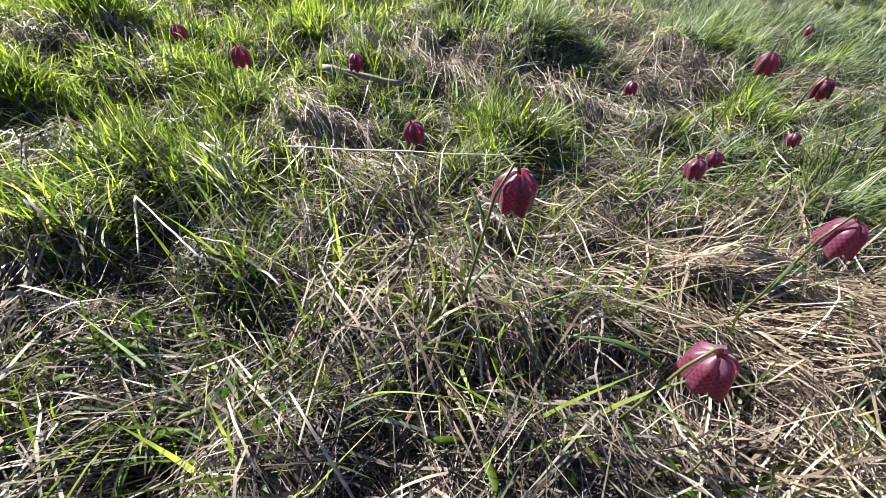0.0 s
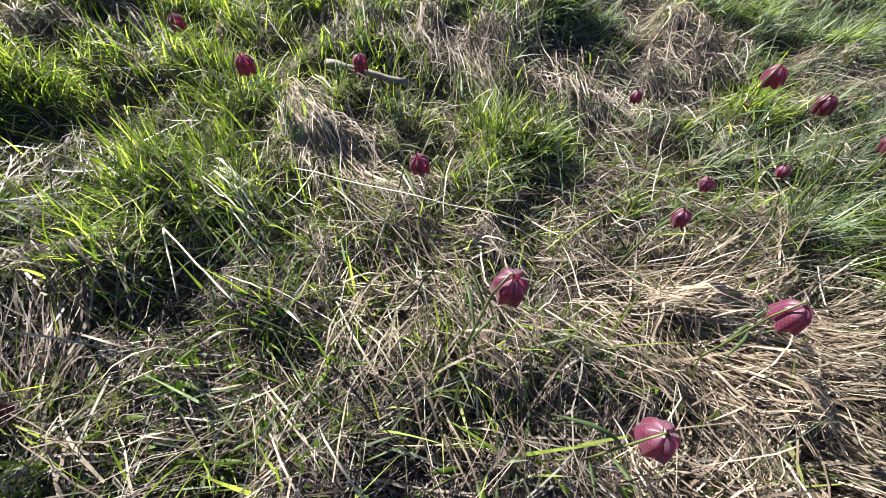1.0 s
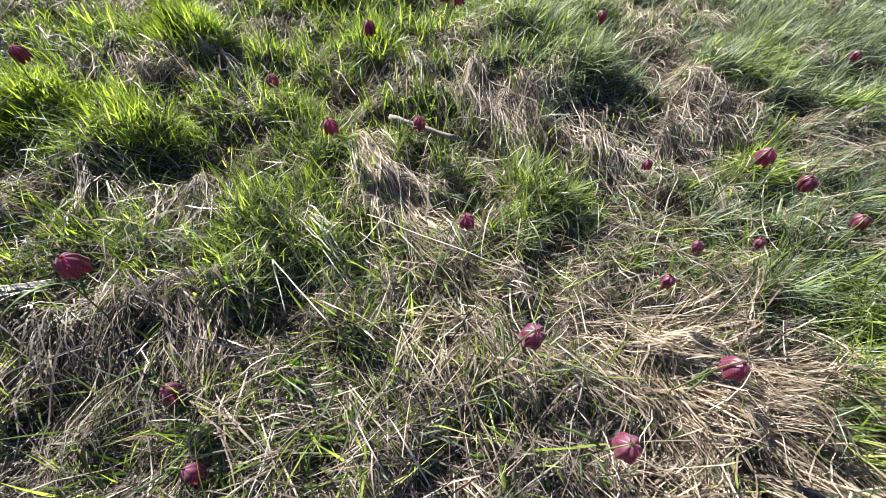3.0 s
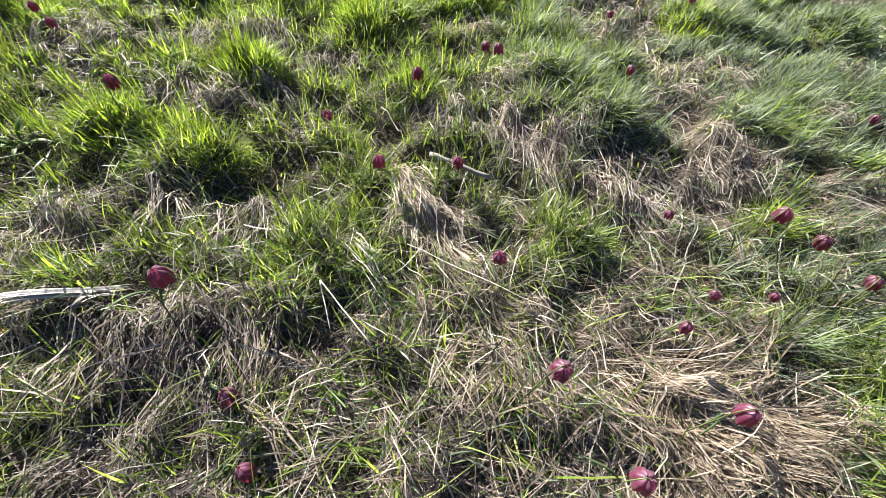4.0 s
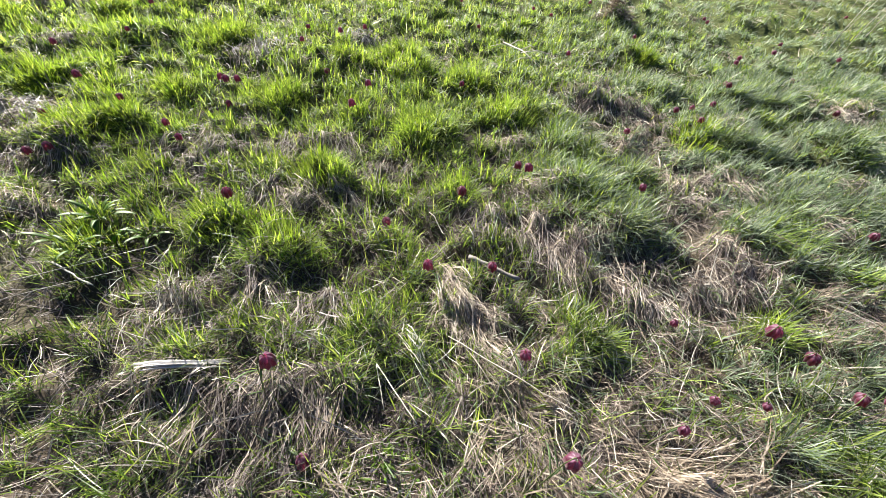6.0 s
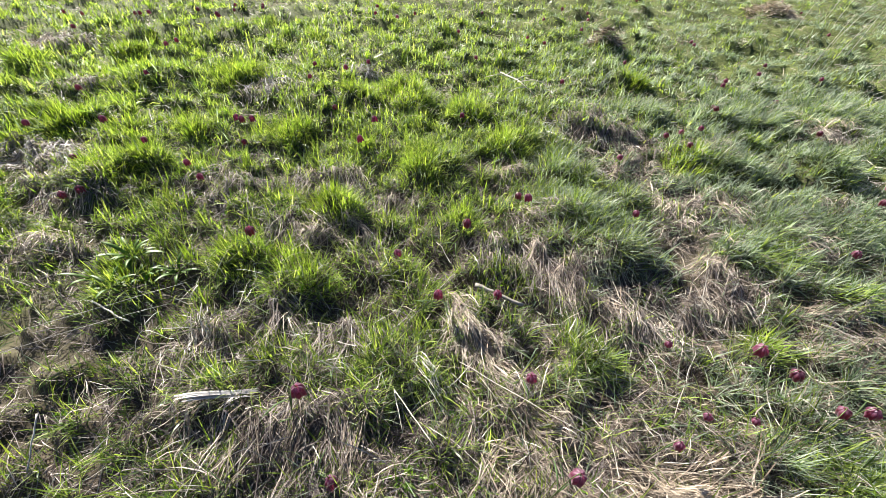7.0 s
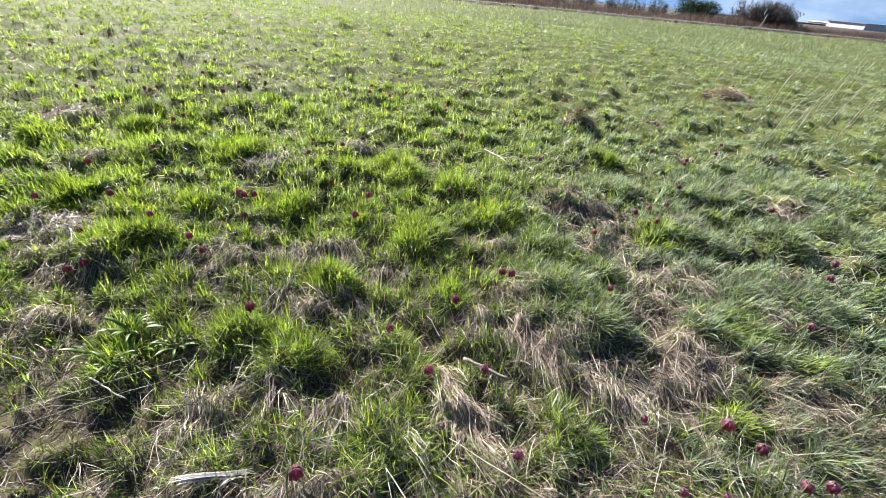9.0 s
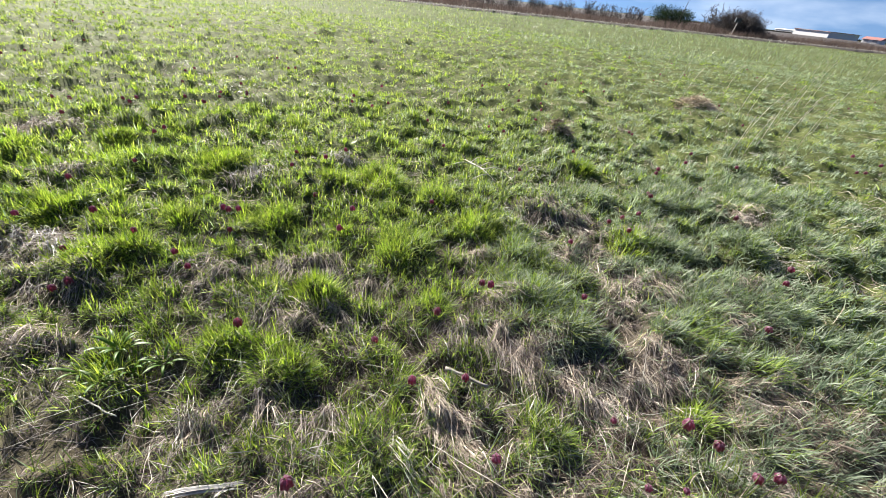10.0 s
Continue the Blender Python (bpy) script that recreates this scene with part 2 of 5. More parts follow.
# x, y and radius of what the turf is made of: bright tufts, tussocks combed by the wind, pale straw, hanging dead
# grass, and hollows thinned and darkened to stand for shade
TUFTS_NEAR = [(-0.84, 0.74, 0.12), (-1.08, 0.73, 0.08), (-0.41, 0.55, 0.11), (-0.77, 0.44, 0.05), (-0.33, 1.23, 0.08), (-0.62, 1.52, 0.11), (-1.13, 1.20, 0.07),
              (-0.89, 1.18, 0.09), (0.13, 0.69, 0.08), (0.20, 0.66, 0.05), (-1.06, 0.82, 0.06), (-0.48, 0.39, 0.07), (-0.64, 0.39, 0.04), (-0.86, 0.31, 0.04), (0.73, 0.87, 0.07),
              (-0.66, 1.13, 0.05), (-0.49, 0.90, 0.06), (-0.14, 0.95, 0.06), (-0.96, 0.84, 0.07), (-0.30, 0.46, 0.05), (-0.10, 0.32, 0.03), (0.02, 0.24, 0.025), (-0.22, 0.30, 0.03)]
TUFTS_FIELD = [(-2.65, 1.49, 0.17), (-2.25, 1.45, 0.13), (-1.93, 1.59, 0.11), (-1.42, 1.74, 0.12), (-1.61, 1.73, 0.06), (-2.02, 1.10, 0.15), (-0.99, 2.48, 0.22), (-0.53, 2.40, 0.14),
               (-3.73, 2.18, 0.13), (-3.23, 2.55, 0.13), (-0.90, 1.12, 0.12), (-1.89, 1.25, 0.10), (-2.69, 1.23, 0.07), (-0.60, 1.67, 0.16), (0.67, 3.45, 0.09), (0.77, 2.12, 0.13),
               (-0.21, 2.08, 0.16), (-1.26, 2.38, 0.12), (-2.20, 2.42, 0.22), (-1.42, 0.59, 0.11), (-1.14, 0.79, 0.08), (-1.01, 1.73, 0.09)]
COMBED_NEAR = [(0.18, 1.27, 0.17), (0.31, 1.20, 0.09), (0.02, 1.47, 0.11), (0.94, 2.23, 0.18), (1.56, 2.33, 0.16), (0.84, 1.38, 0.13), (1.35, 1.78, 0.15), (0.06, 1.79, 0.17), (0.76, 0.57, 0.11),
               (0.61, 0.46, 0.06), (0.69, 0.34, 0.07), (0.82, 0.44, 0.08), (0.13, 1.43, 0.12), (0.36, 1.62, 0.08), (1.05, 1.62, 0.10), (0.98, 0.80, 0.10)]
COMBED_FIELD = [(1.40, 3.11, 0.24), (1.14, 2.91, 0.18), (1.52, 1.70, 0.12), (0.60, 2.90, 0.20), (2.10, 2.60, 0.22), (2.05, 3.40, 0.24)]
PALE_NEAR = [(-1.00, 0.97, 0.09), (-1.36, 1.16, 0.10), (-0.75, 1.08, 0.06), (-0.94, 1.42, 0.07), (-0.18, 0.66, 0.06), (-1.01, 0.44, 0.06), (0.66, 1.14, 0.12), (0.61, 1.44, 0.09), (0.50, 2.04, 0.14),
             (0.53, 1.76, 0.09), (-0.06, 1.36, 0.08), (1.12, 1.50, 0.09), (-0.85, 0.59, 0.05), (1.16, 1.16, 0.06), (-0.83, 0.24, 0.07), (1.06, 1.02, 0.09), (0.88, 0.66, 0.05)]
PALE_FIELD = [(-2.39, 1.20, 0.17), (-2.98, 1.93, 0.10), (-1.87, 2.25, 0.08), (-1.50, 2.85, 0.08), (-1.49, 1.19, 0.11), (-1.02, 1.39, 0.10), (-0.92, 1.03, 0.09), (-2.61, 1.19, 0.08), (-0.21, 1.74, 0.08),
              (1.82, 2.87, 0.15), (-4.03, 2.61, 0.22), (-1.84, 0.62, 0.10), (0.30, 1.91, 0.08), (0.91, 2.31, 0.12), (0.06, 6.74, 0.30), (0.61, 1.67, 0.10), (3.30, 7.60, 0.30), (-2.05, 0.95, 0.12)]
HANGING = [(-0.71, 1.34, 0.09), (-0.06, 1.10, 0.10), (0.10, 1.01, 0.10), (0.29, 0.97, 0.11), (0.42, 0.95, 0.10), (-0.21, 1.13, 0.06), (0.76, 1.77, 0.16), (-0.64, 0.26, 0.10), (-0.51, 0.30, 0.07),
           (-0.60, 0.62, 0.06), (-1.11, 1.39, 0.10), (0.24, 2.47, 0.17), (0.46, 2.36, 0.14), (-2.25, 1.02, 0.12), (1.40, 1.89, 0.10), (0.15, 1.13, 0.09), (0.60, 1.05, 0.06)]
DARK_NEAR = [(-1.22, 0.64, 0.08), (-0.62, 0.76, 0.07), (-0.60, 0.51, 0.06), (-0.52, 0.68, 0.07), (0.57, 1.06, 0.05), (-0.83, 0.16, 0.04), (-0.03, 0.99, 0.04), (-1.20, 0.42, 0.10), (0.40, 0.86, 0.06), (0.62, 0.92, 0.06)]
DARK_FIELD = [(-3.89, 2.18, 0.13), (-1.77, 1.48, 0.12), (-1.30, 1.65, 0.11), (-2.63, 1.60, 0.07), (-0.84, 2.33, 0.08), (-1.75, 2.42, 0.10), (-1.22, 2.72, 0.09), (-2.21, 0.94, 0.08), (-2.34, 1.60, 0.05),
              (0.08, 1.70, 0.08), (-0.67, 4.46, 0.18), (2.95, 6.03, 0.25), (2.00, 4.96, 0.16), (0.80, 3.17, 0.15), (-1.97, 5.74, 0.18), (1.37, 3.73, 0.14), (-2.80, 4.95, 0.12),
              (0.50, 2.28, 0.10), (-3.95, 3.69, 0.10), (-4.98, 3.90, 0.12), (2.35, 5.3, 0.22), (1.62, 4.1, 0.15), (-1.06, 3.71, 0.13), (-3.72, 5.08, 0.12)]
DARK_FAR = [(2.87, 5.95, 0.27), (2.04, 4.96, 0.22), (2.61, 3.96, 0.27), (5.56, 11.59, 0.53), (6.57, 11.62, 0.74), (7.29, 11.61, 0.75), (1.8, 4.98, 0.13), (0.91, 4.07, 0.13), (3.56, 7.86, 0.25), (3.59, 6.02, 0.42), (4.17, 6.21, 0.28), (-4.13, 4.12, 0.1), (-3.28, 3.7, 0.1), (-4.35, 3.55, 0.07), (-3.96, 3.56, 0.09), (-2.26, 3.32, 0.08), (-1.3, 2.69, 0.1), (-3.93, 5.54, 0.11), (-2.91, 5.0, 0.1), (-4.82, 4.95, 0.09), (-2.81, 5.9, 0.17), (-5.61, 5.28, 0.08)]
TUFTS, COMBED = TUFTS_NEAR + TUFTS_FIELD, COMBED_NEAR + COMBED_FIELD
PALES, DARKS = PALE_NEAR + PALE_FIELD, DARK_NEAR + DARK_FIELD + DARK_FAR
far_mounds = []
for i in range(260):
    r = 2.4 + 13 * rng.random() ** 1.2
    a = radians(rng.uniform(-72, 52))
    far_mounds.append((r * math.sin(a), r * math.cos(a), rng.uniform(0.1, 0.28), (rng.uniform(0.02, 0.045) + 0.04 * min(1, (r - 2.4) / 5)) * (0.45 if a > 0.25 else 0.8)))
far_hollows = []
for i in range(180):
    r = 2.6 + 11 * rng.random() ** 1.2
    a = radians(rng.uniform(-72, 52))
    far_hollows.append((r * math.sin(a), r * math.cos(a), rng.uniform(0.08, 0.2) + 0.012 * r, rng.uniform(-0.035, -0.01)))
# tufts of the open field, each with a hollow dug and darkened where its shadow falls
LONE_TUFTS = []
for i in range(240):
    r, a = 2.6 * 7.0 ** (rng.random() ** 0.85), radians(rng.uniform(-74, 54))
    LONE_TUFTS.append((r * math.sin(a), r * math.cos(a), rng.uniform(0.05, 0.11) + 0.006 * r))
TUFT_SHADOWS = [(x + 0.8 * r, y - 0.9 * r, 0.75 * r) for x, y, r in LONE_TUFTS]
BUMPS = np.array([(x, y, r, 0.012 + 0.20 * r) for x, y, r in TUFTS] + [(x, y, r * 1.1, 0.015 + 0.13 * r) for x, y, r in COMBED_NEAR] + [(x, y, r * 1.1, 0.01 + 0.06 * r) for x, y, r in COMBED_FIELD] + [(0.66, 1.14, 0.11, 0.05), (-0.64, 0.36, 0.14, 0.035), (0.46, 0.31, 0.14, 0.014), (0.24, 2.52, 0.18, 0.05), (0.49, 4.5, 0.16, 0.12), (3.25, 7.6, 0.3, 0.07)]
                 + [(x, y + 0.7 * r, r, 0.01 + 0.05 * r) for x, y, r in PALES if math.hypot(x + 0.18, y - 0.66) > 0.1] + [(x, y, r * 1.1, -0.012 - 0.09 * r) for x, y, r in DARKS]
                 + [(x, y, r, 0.01 + 0.25 * r) for x, y, r in LONE_TUFTS] + [(x, y, r, -0.015 - 0.12 * r) for x, y, r in TUFT_SHADOWS] + far_mounds + far_hollows)
PHASE = rng.uniform(0, 6.28, (6, 8))
TURNS = rng.uniform(0, 6.28, (6, 8))


def field(x, y, size, seed):
    """Smooth noise of about -1 to 1 whose waves are about size metres long."""
    s = np.zeros_like(x)
    for k in range(8):
        w = 6.28 / size * (0.6 + 0.17 * k)
        a = TURNS[seed, k]
        s += np.sin(w * (x * math.cos(a) + y * math.sin(a)) + PHASE[seed, k] + 1.7 * np.sin(w * 0.43 * (y * math.cos(a) - x * math.sin(a))))
    return s / 3.2


def clumps(x, y):
    """0 in the gaps, 1 on the tufts of the turf: sharp-edged, a hand's width near the walk, wider far off."""
    d = np.hypot(x, y)
    far = np.clip((d - 2.5) / 4, 0, 1)
    f = (1 - far) * (field(x, y, 0.24, 4) + 0.35 * field(x, y, 0.09, 5)) + far * (field(x, y, 0.6, 4) + 0.4 * field(x, y, 0.25, 5)) + 0.3 * field(x, y, 1.4, 2)
    return np.clip(0.5 + 1.6 * (f + 0.10), 0, 1)


def land(x, y):
    """The ground's height."""
    x, y = np.asarray(x, float), np.asarray(y, float)
    d = np.hypot(x, y)
    away = np.clip((d - 14) / 10, 0, 1)
    z = 0.010 * field(x, y, 0.5, 0) * (1 - away) + 0.012 * field(x, y, 1.7, 1) + 0.05 * away * field(x, y, 5.0, 1)
    z += (0.034 + 0.025 * np.clip(d / 4 - 0.5, 0, 1)) * (1 - away) * (clumps(x, y) - 0.5)
    z *= 1 - 0.8 * np.clip((-0.8 - y) / 1.5, 0, 1)
    near = x * x + y * y < 17 ** 2
    zb = np.zeros_like(z)
    xs, ys = x[near], y[near]
    acc = np.zeros_like(xs)
    for bx, by, br, bh in BUMPS:
        d = ((xs - bx) ** 2 + (ys - by) ** 2) / (br * br)
        acc += bh * np.exp(-0.9 * d * np.sqrt(d + 0.05))
    zb[near] = acc
    return z + zb - 0.01


def patch_weight(x, y, tufts, spread=1.0):
    w = np.zeros_like(x)
    for bx, by, br, *_ in tufts:
        w = np.maximum(w, np.exp(-((x - bx) ** 2 + (y - by) ** 2) / (br * spread) ** 2))
    return w


# ---- meshes from arrays ----
def mesh_object(name, verts, faces_list, material, smooth=True, parent=None):
    """One mesh object from an array of corners and arrays of faces (each array holds faces of one size)."""
    me = bpy.data.meshes.new(name)
    me.vertices.add(len(verts))
    me.vertices.foreach_set("co", np.ascontiguousarray(verts, dtype=np.float32).ravel())
    idx = np.concatenate([f.ravel() for f in faces_list]).astype(np.int32)
    sizes = np.concatenate([np.full(len(f), f.shape[1]) for f in faces_list])
    me.loops.add(len(idx))
    me.loops.foreach_set("vertex_index", idx)
    me.polygons.add(len(sizes))
    me.polygons.foreach_set("loop_start", np.concatenate([[0], np.cumsum(sizes)[:-1]]).astype(np.int32))
    me.polygons.foreach_set("use_smooth", np.full(len(sizes), smooth))
    me.update(calc_edges=True)
    me.materials.append(material)
    ob = new(name, me)
    if parent is not None:
        ob.parent = parent
    return ob


def strips(name, centre, side, width, material, parent=None, power=1.6, blunt=0.0):
    """Tapered strips: centre lines (n, k, 3), sideways unit vectors (n, 3) and widths (n); each ends in a point."""
    n, k, _ = centre.shape
    s = np.linspace(0, 1, k)
    taper = (0.75 + 0.25 * np.minimum(1, s * 4)) * (1 - s ** power * (1 - blunt))
    w = 0.5 * width[:, None] * taper[None, :]
    left = centre - side[:, None, :] * w[..., None]
    right = centre + side[:, None, :] * w[..., None]
    verts = np.empty((n, 2 * k - 1, 3))
    verts[:, 0:2 * k - 2:2] = left[:, :-1]
    verts[:, 1:2 * k - 2:2] = right[:, :-1]
    verts[:, -1] = centre[:, -1]
    base = (np.arange(n) * (2 * k - 1))[:, None]
    quads = np.concatenate([base + np.array([2 * i, 2 * i + 1, 2 * i + 3, 2 * i + 2]) for i in range(k - 2)]) if k > 2 else np.zeros((0, 4), int)
    tri = base + np.array([2 * k - 4, 2 * k - 3, 2 * k - 2])
    faces = [f for f in (quads, tri) if len(f)]
    return mesh_object(name, verts.reshape(-1, 3), faces, material, True, parent)


def standing(name, x, y, heading, lean, bend, length, width, material, k=4, lift=0.0):
    """Blades that grow from the ground, lean towards heading and bend further to the tip."""
    n = len(x)
    s = (np.arange(k - 1) + 0.5) / (k - 1)
    a = lean[:, None] + bend[:, None] * s[None, :]
    step = length[:, None] / (k - 1)
    hx, hy = np.cos(heading), np.sin(heading)
    dh, dz = np.sin(a) * step, np.cos(a) * step
    run = np.concatenate([np.zeros((n, 1)), np.cumsum(dh, 1)], 1)
    rise = np.concatenate([np.zeros((n, 1)), np.cumsum(dz, 1)], 1)
    z0 = land(x, y) + lift - 0.004
    centre = np.stack([x[:, None] + run * hx[:, None], y[:, None] + run * hy[:, None], z0[:, None] + rise], 2)
    tw = rng.uniform(-1.1, 1.1, n)
    side = np.stack([-hy * np.cos(tw) + 0.3 * hx * np.sin(tw), hx * np.cos(tw) + 0.3 * hy * np.sin(tw), np.sin(tw) * 0.8], 1)
    side /= np.linalg.norm(side, axis=1, keepdims=True)
    return strips(name, centre, side, width, material)


def lying(name, x, y, heading, length, width, material, k=5, lift=None, arch=0.012, curl=0.5):
    """Stalks that lie on the ground, draped over it, with a slight curve and an arch."""
    n = len(x)
    s = np.linspace(0, 1, k)
    turn = rng.normal(0, curl, n)
    head = heading[:, None] + turn[:, None] * (s[None, :-1] - 0.4)
    step = (length / (k - 1))[:, None]
    px = x[:, None] + np.concatenate([np.zeros((n, 1)), np.cumsum(np.cos(head) * step, 1)], 1)
    py = y[:, None] + np.concatenate([np.zeros((n, 1)), np.cumsum(np.sin(head) * step, 1)], 1)
    up = (rng.random(n) ** 2 * 0.022 if lift is None else lift)[:, None]
    tilt = rng.normal(0, 0.006, n)[:, None]
    pz = land(px, py) + up + tilt * (2 * s - 1) + (rng.random(n)[:, None] * arch) * (4 * s * (1 - s)) + 0.002
    centre = np.stack([px, py, pz], 2)
    tw = rng.uniform(-0.9, 0.9, n)
    side = np.stack([-np.sin(heading) * np.cos(tw), np.cos(heading) * np.cos(tw), np.sin(tw)], 1)
    return strips(name, centre, side, width, material, power=3.0, blunt=0.2)


# ---- ground ----
def ring_ground():
    """One sheet: fine near the camera, coarser out to the horizon."""
    radii = np.concatenate([np.linspace(0, 3, 90), 3 * (17 / 3) ** (np.linspace(0, 1, 90)[1:]), 17 * (3000 / 17) ** (np.linspace(0, 1, 50)[1:])])
    ang = np.concatenate([np.radians(np.linspace(35, 170, 260, endpoint=False)), np.radians(np.linspace(170, 395, 240, endpoint=False))])
    m = len(ang)
    x = (radii[1:, None] * np.cos(ang)).ravel()
    y = (radii[1:, None] * np.sin(ang)).ravel() + 0.4
    z = land(x, y)
    far = np.hypot(x, y) > 100
    z[far] = -0.01
    verts = np.concatenate([[[0, 0.4, float(land(np.array([0.0]), np.array([0.4]))[0])]], np.stack([x, y, z], 1)])
    i = np.arange(m)
    j = (i + 1) % m
    tris = np.stack([np.zeros(m, int), 1 + i, 1 + j], 1)
    rows = [np.stack([1 + r * m + i, 1 + (r + 1) * m + i, 1 + (r + 1) * m + j, 1 + r * m + j], 1) for r in range(len(radii) - 2)]
    ob = mesh_object("ground", verts, [tris, np.concatenate(rows)], SOIL)
    return tagged(ob, "damp meadow soil, brown under grass and green moss", "ground", kind="structure")


ring_ground()


def sector(n, r0, r1, power):
    """Places ahead of the walk, r0 to r1 metres off; the number a square metre falls as r to minus power."""
    u = rng.random(n)
    p = 2 - power
    r = (r0 ** p + u * (r1 ** p - r0 ** p)) ** (1 / p) if abs(p) > 1e-6 else r0 * (r1 / r0) ** u
    a = np.radians(rng.uniform(-78, 58, n))
    return r * np.sin(a) - 0.1, r * np.cos(a) - 0.1


def box_places(n, x0=-2.1, x1=1.5, y0=-0.25, y1=1.9):
    return rng.uniform(x0, x1, n), rng.uniform(y0, y1, n)


def keep(p, *arrays):
    k = rng.random(len(p)) < p
    return [a[k] for a in arrays]


def bundled(x, y, heading, per, off, turn, spread=0.0):
    """Repeats each place as a wisp of about per stalks that lie or grow close together."""
    i = np.repeat(np.arange(len(x)), rng.integers(max(1, int(per * 0.4)), int(per * 1.6) + 1, len(x)))
    n = len(i)
    o = off * (1 + spread * np.hypot(x[i], y[i]))
    return x[i] + N(0, 1, n) * o, y[i] + N(0, 1, n) * o, heading[i] + N(0, turn, n)


def stuff(ob, label, category):
    return tagged(ob, label, category, kind="stuff")


U, N = rng.uniform, rng.normal


NEAR_MAT = [(0.10, 0.20, 0.42), (-0.30, 0.16, 0.25), (0.42, 0.24, 0.26)]


def bare_share(x, y):
    """Where dead straw shows and little green grows: near the walk's start and in gaps between the tussocks."""
    b = 0.36 * patch_weight(x, y, NEAR_MAT) + 0.30 * np.exp(-(((x - 0.15) / 0.5) ** 2 + ((y - 0.5) / 0.22) ** 2))
    b = np.maximum(b, 0.62 * patch_weight(x, y, PALES))
    b = np.maximum(b, 0.50 * patch_weight(x, y, HANGING))
    b = b * (1 - 0.75 * patch_weight(x, y, TUFTS))
    return np.clip(b + 0.26 * field(x, y, 0.4, 2) + 0.10 - 0.10 * np.clip(y - 0.6, 0, 1.5), 0, 1)


def lit_share(x, y):
    """Thinned to a quarter in the hollows that stand in for shade, 1 elsewhere."""
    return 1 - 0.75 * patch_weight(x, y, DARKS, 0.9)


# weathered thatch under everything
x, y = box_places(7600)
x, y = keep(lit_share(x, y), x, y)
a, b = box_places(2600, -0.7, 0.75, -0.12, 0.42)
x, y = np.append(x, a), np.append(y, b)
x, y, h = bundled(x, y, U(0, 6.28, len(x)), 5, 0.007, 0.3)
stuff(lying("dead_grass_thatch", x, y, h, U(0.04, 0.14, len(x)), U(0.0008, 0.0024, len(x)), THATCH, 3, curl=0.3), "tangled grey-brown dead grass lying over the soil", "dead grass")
# dry straw, thicker where the ground is bare
x, y = box_places(7600)
x, y = keep((0.10 + 0.90 * bare_share(x, y)) * lit_share(x, y), x, y)
x, y, h = bundled(x, y, -0.9 + 0.8 * field(x, y, 0.6, 3) + N(0, 0.9, len(x)), 5, 0.007, 0.22)
n = len(x)
stuff(lying("dry_straw", x, y, h, 0.03 + 0.14 * rng.random(n) ** 2, 0.0007 + 0.0026 * rng.random(n) ** 2, STRAW, 4, lift=rng.random(n) ** 2 * 0.03, curl=0.25), "pale dry straw lying between the green tufts", "dead grass")
x, y = box_places(5500, -1.2, 1.0, -0.2, 1.3)
x, y = keep((0.05 + 0.95 * bare_share(x, y)) * lit_share(x, y), x, y)
n = len(x)
stuff(lying("loose_hay", x, y, U(0, 6.28, n), U(0.03, 0.13, n), 0.0008 + 0.0022 * rng.random(n) ** 2, HAY, 4, lift=0.008 + rng.random(n) * 0.03, arch=0.02, curl=0.3), "thin bleached grass stems lying loosely on the straw", "dead grass")


# chaff: short broken bits of stem and tiny leaves over the mat
for count, name, mat, size, label in ((15000, "grey_chaff", THATCH, 1.0, "short grey bits of broken stem"), (7000, "pale_chaff", HAY, 1.0, "short pale bits of broken stem"), (6500, "tiny_leaves", GREEN, 1.4, "tiny green leaves between the straw")):
    x, y = box_places(count, -1.0, 0.95, -0.15, 0.85)
    n = len(x)
    stuff(standing(name, x, y, U(0, 6.28, n), U(0.7, 1.7, n), N(0, 0.4, n), U(0.008, 0.032, n), size * U(0.0007, 0.0018, n), mat, 3, lift=0.004 + 0.022 * rng.random(n) ** 2), label, "dead grass" if mat is not GREEN else "herbs")


def combed(name, lines, label, mat, spread, length=(0.10, 0.24), high=0.035):
    """Swathes of long dead grass that lie one way: from (x0, y0) to (x1, y1), half as wide as the fifth number, n stalks."""
    xs, ys, hs, ls = [], [], [], []
    for x0, y0, x1, y1, w, n in lines:
        d = math.hypot(x1 - x0, y1 - y0)
        nx, ny = -(y1 - y0) / d, (x1 - x0) / d
        n = int(n)
        m = n // 6 + 2
        u, v = rng.random(m), N(0, 0.5, m)
        a, b, h = bundled(x0 + (x1 - x0) * u * 0.8 + nx * v * w, y0 + (y1 - y0) * u * 0.8 + ny * v * w, math.atan2(y1 - y0, x1 - x0) + N(0, spread, m), 6, 0.008, 0.2)
        xs.append(a)
        ys.append(b)
        hs.append(h)
        ls.append(U(*length, len(a)))
    x, y, h, l = (np.concatenate(a) for a in (xs, ys, hs, ls))
    n = len(x)
    wide = (0.0009 + 0.0026 * rng.random(n) ** 1.8) * (1 + 0.22 * np.clip(np.hypot(x, y) - 1, 0, 3))
    return stuff(lying(name, x, y, h, l, wide, mat, 5, lift=0.002 + rng.random(n) ** 1.5 * high, arch=0.025, curl=0.25), label, "dead grass")


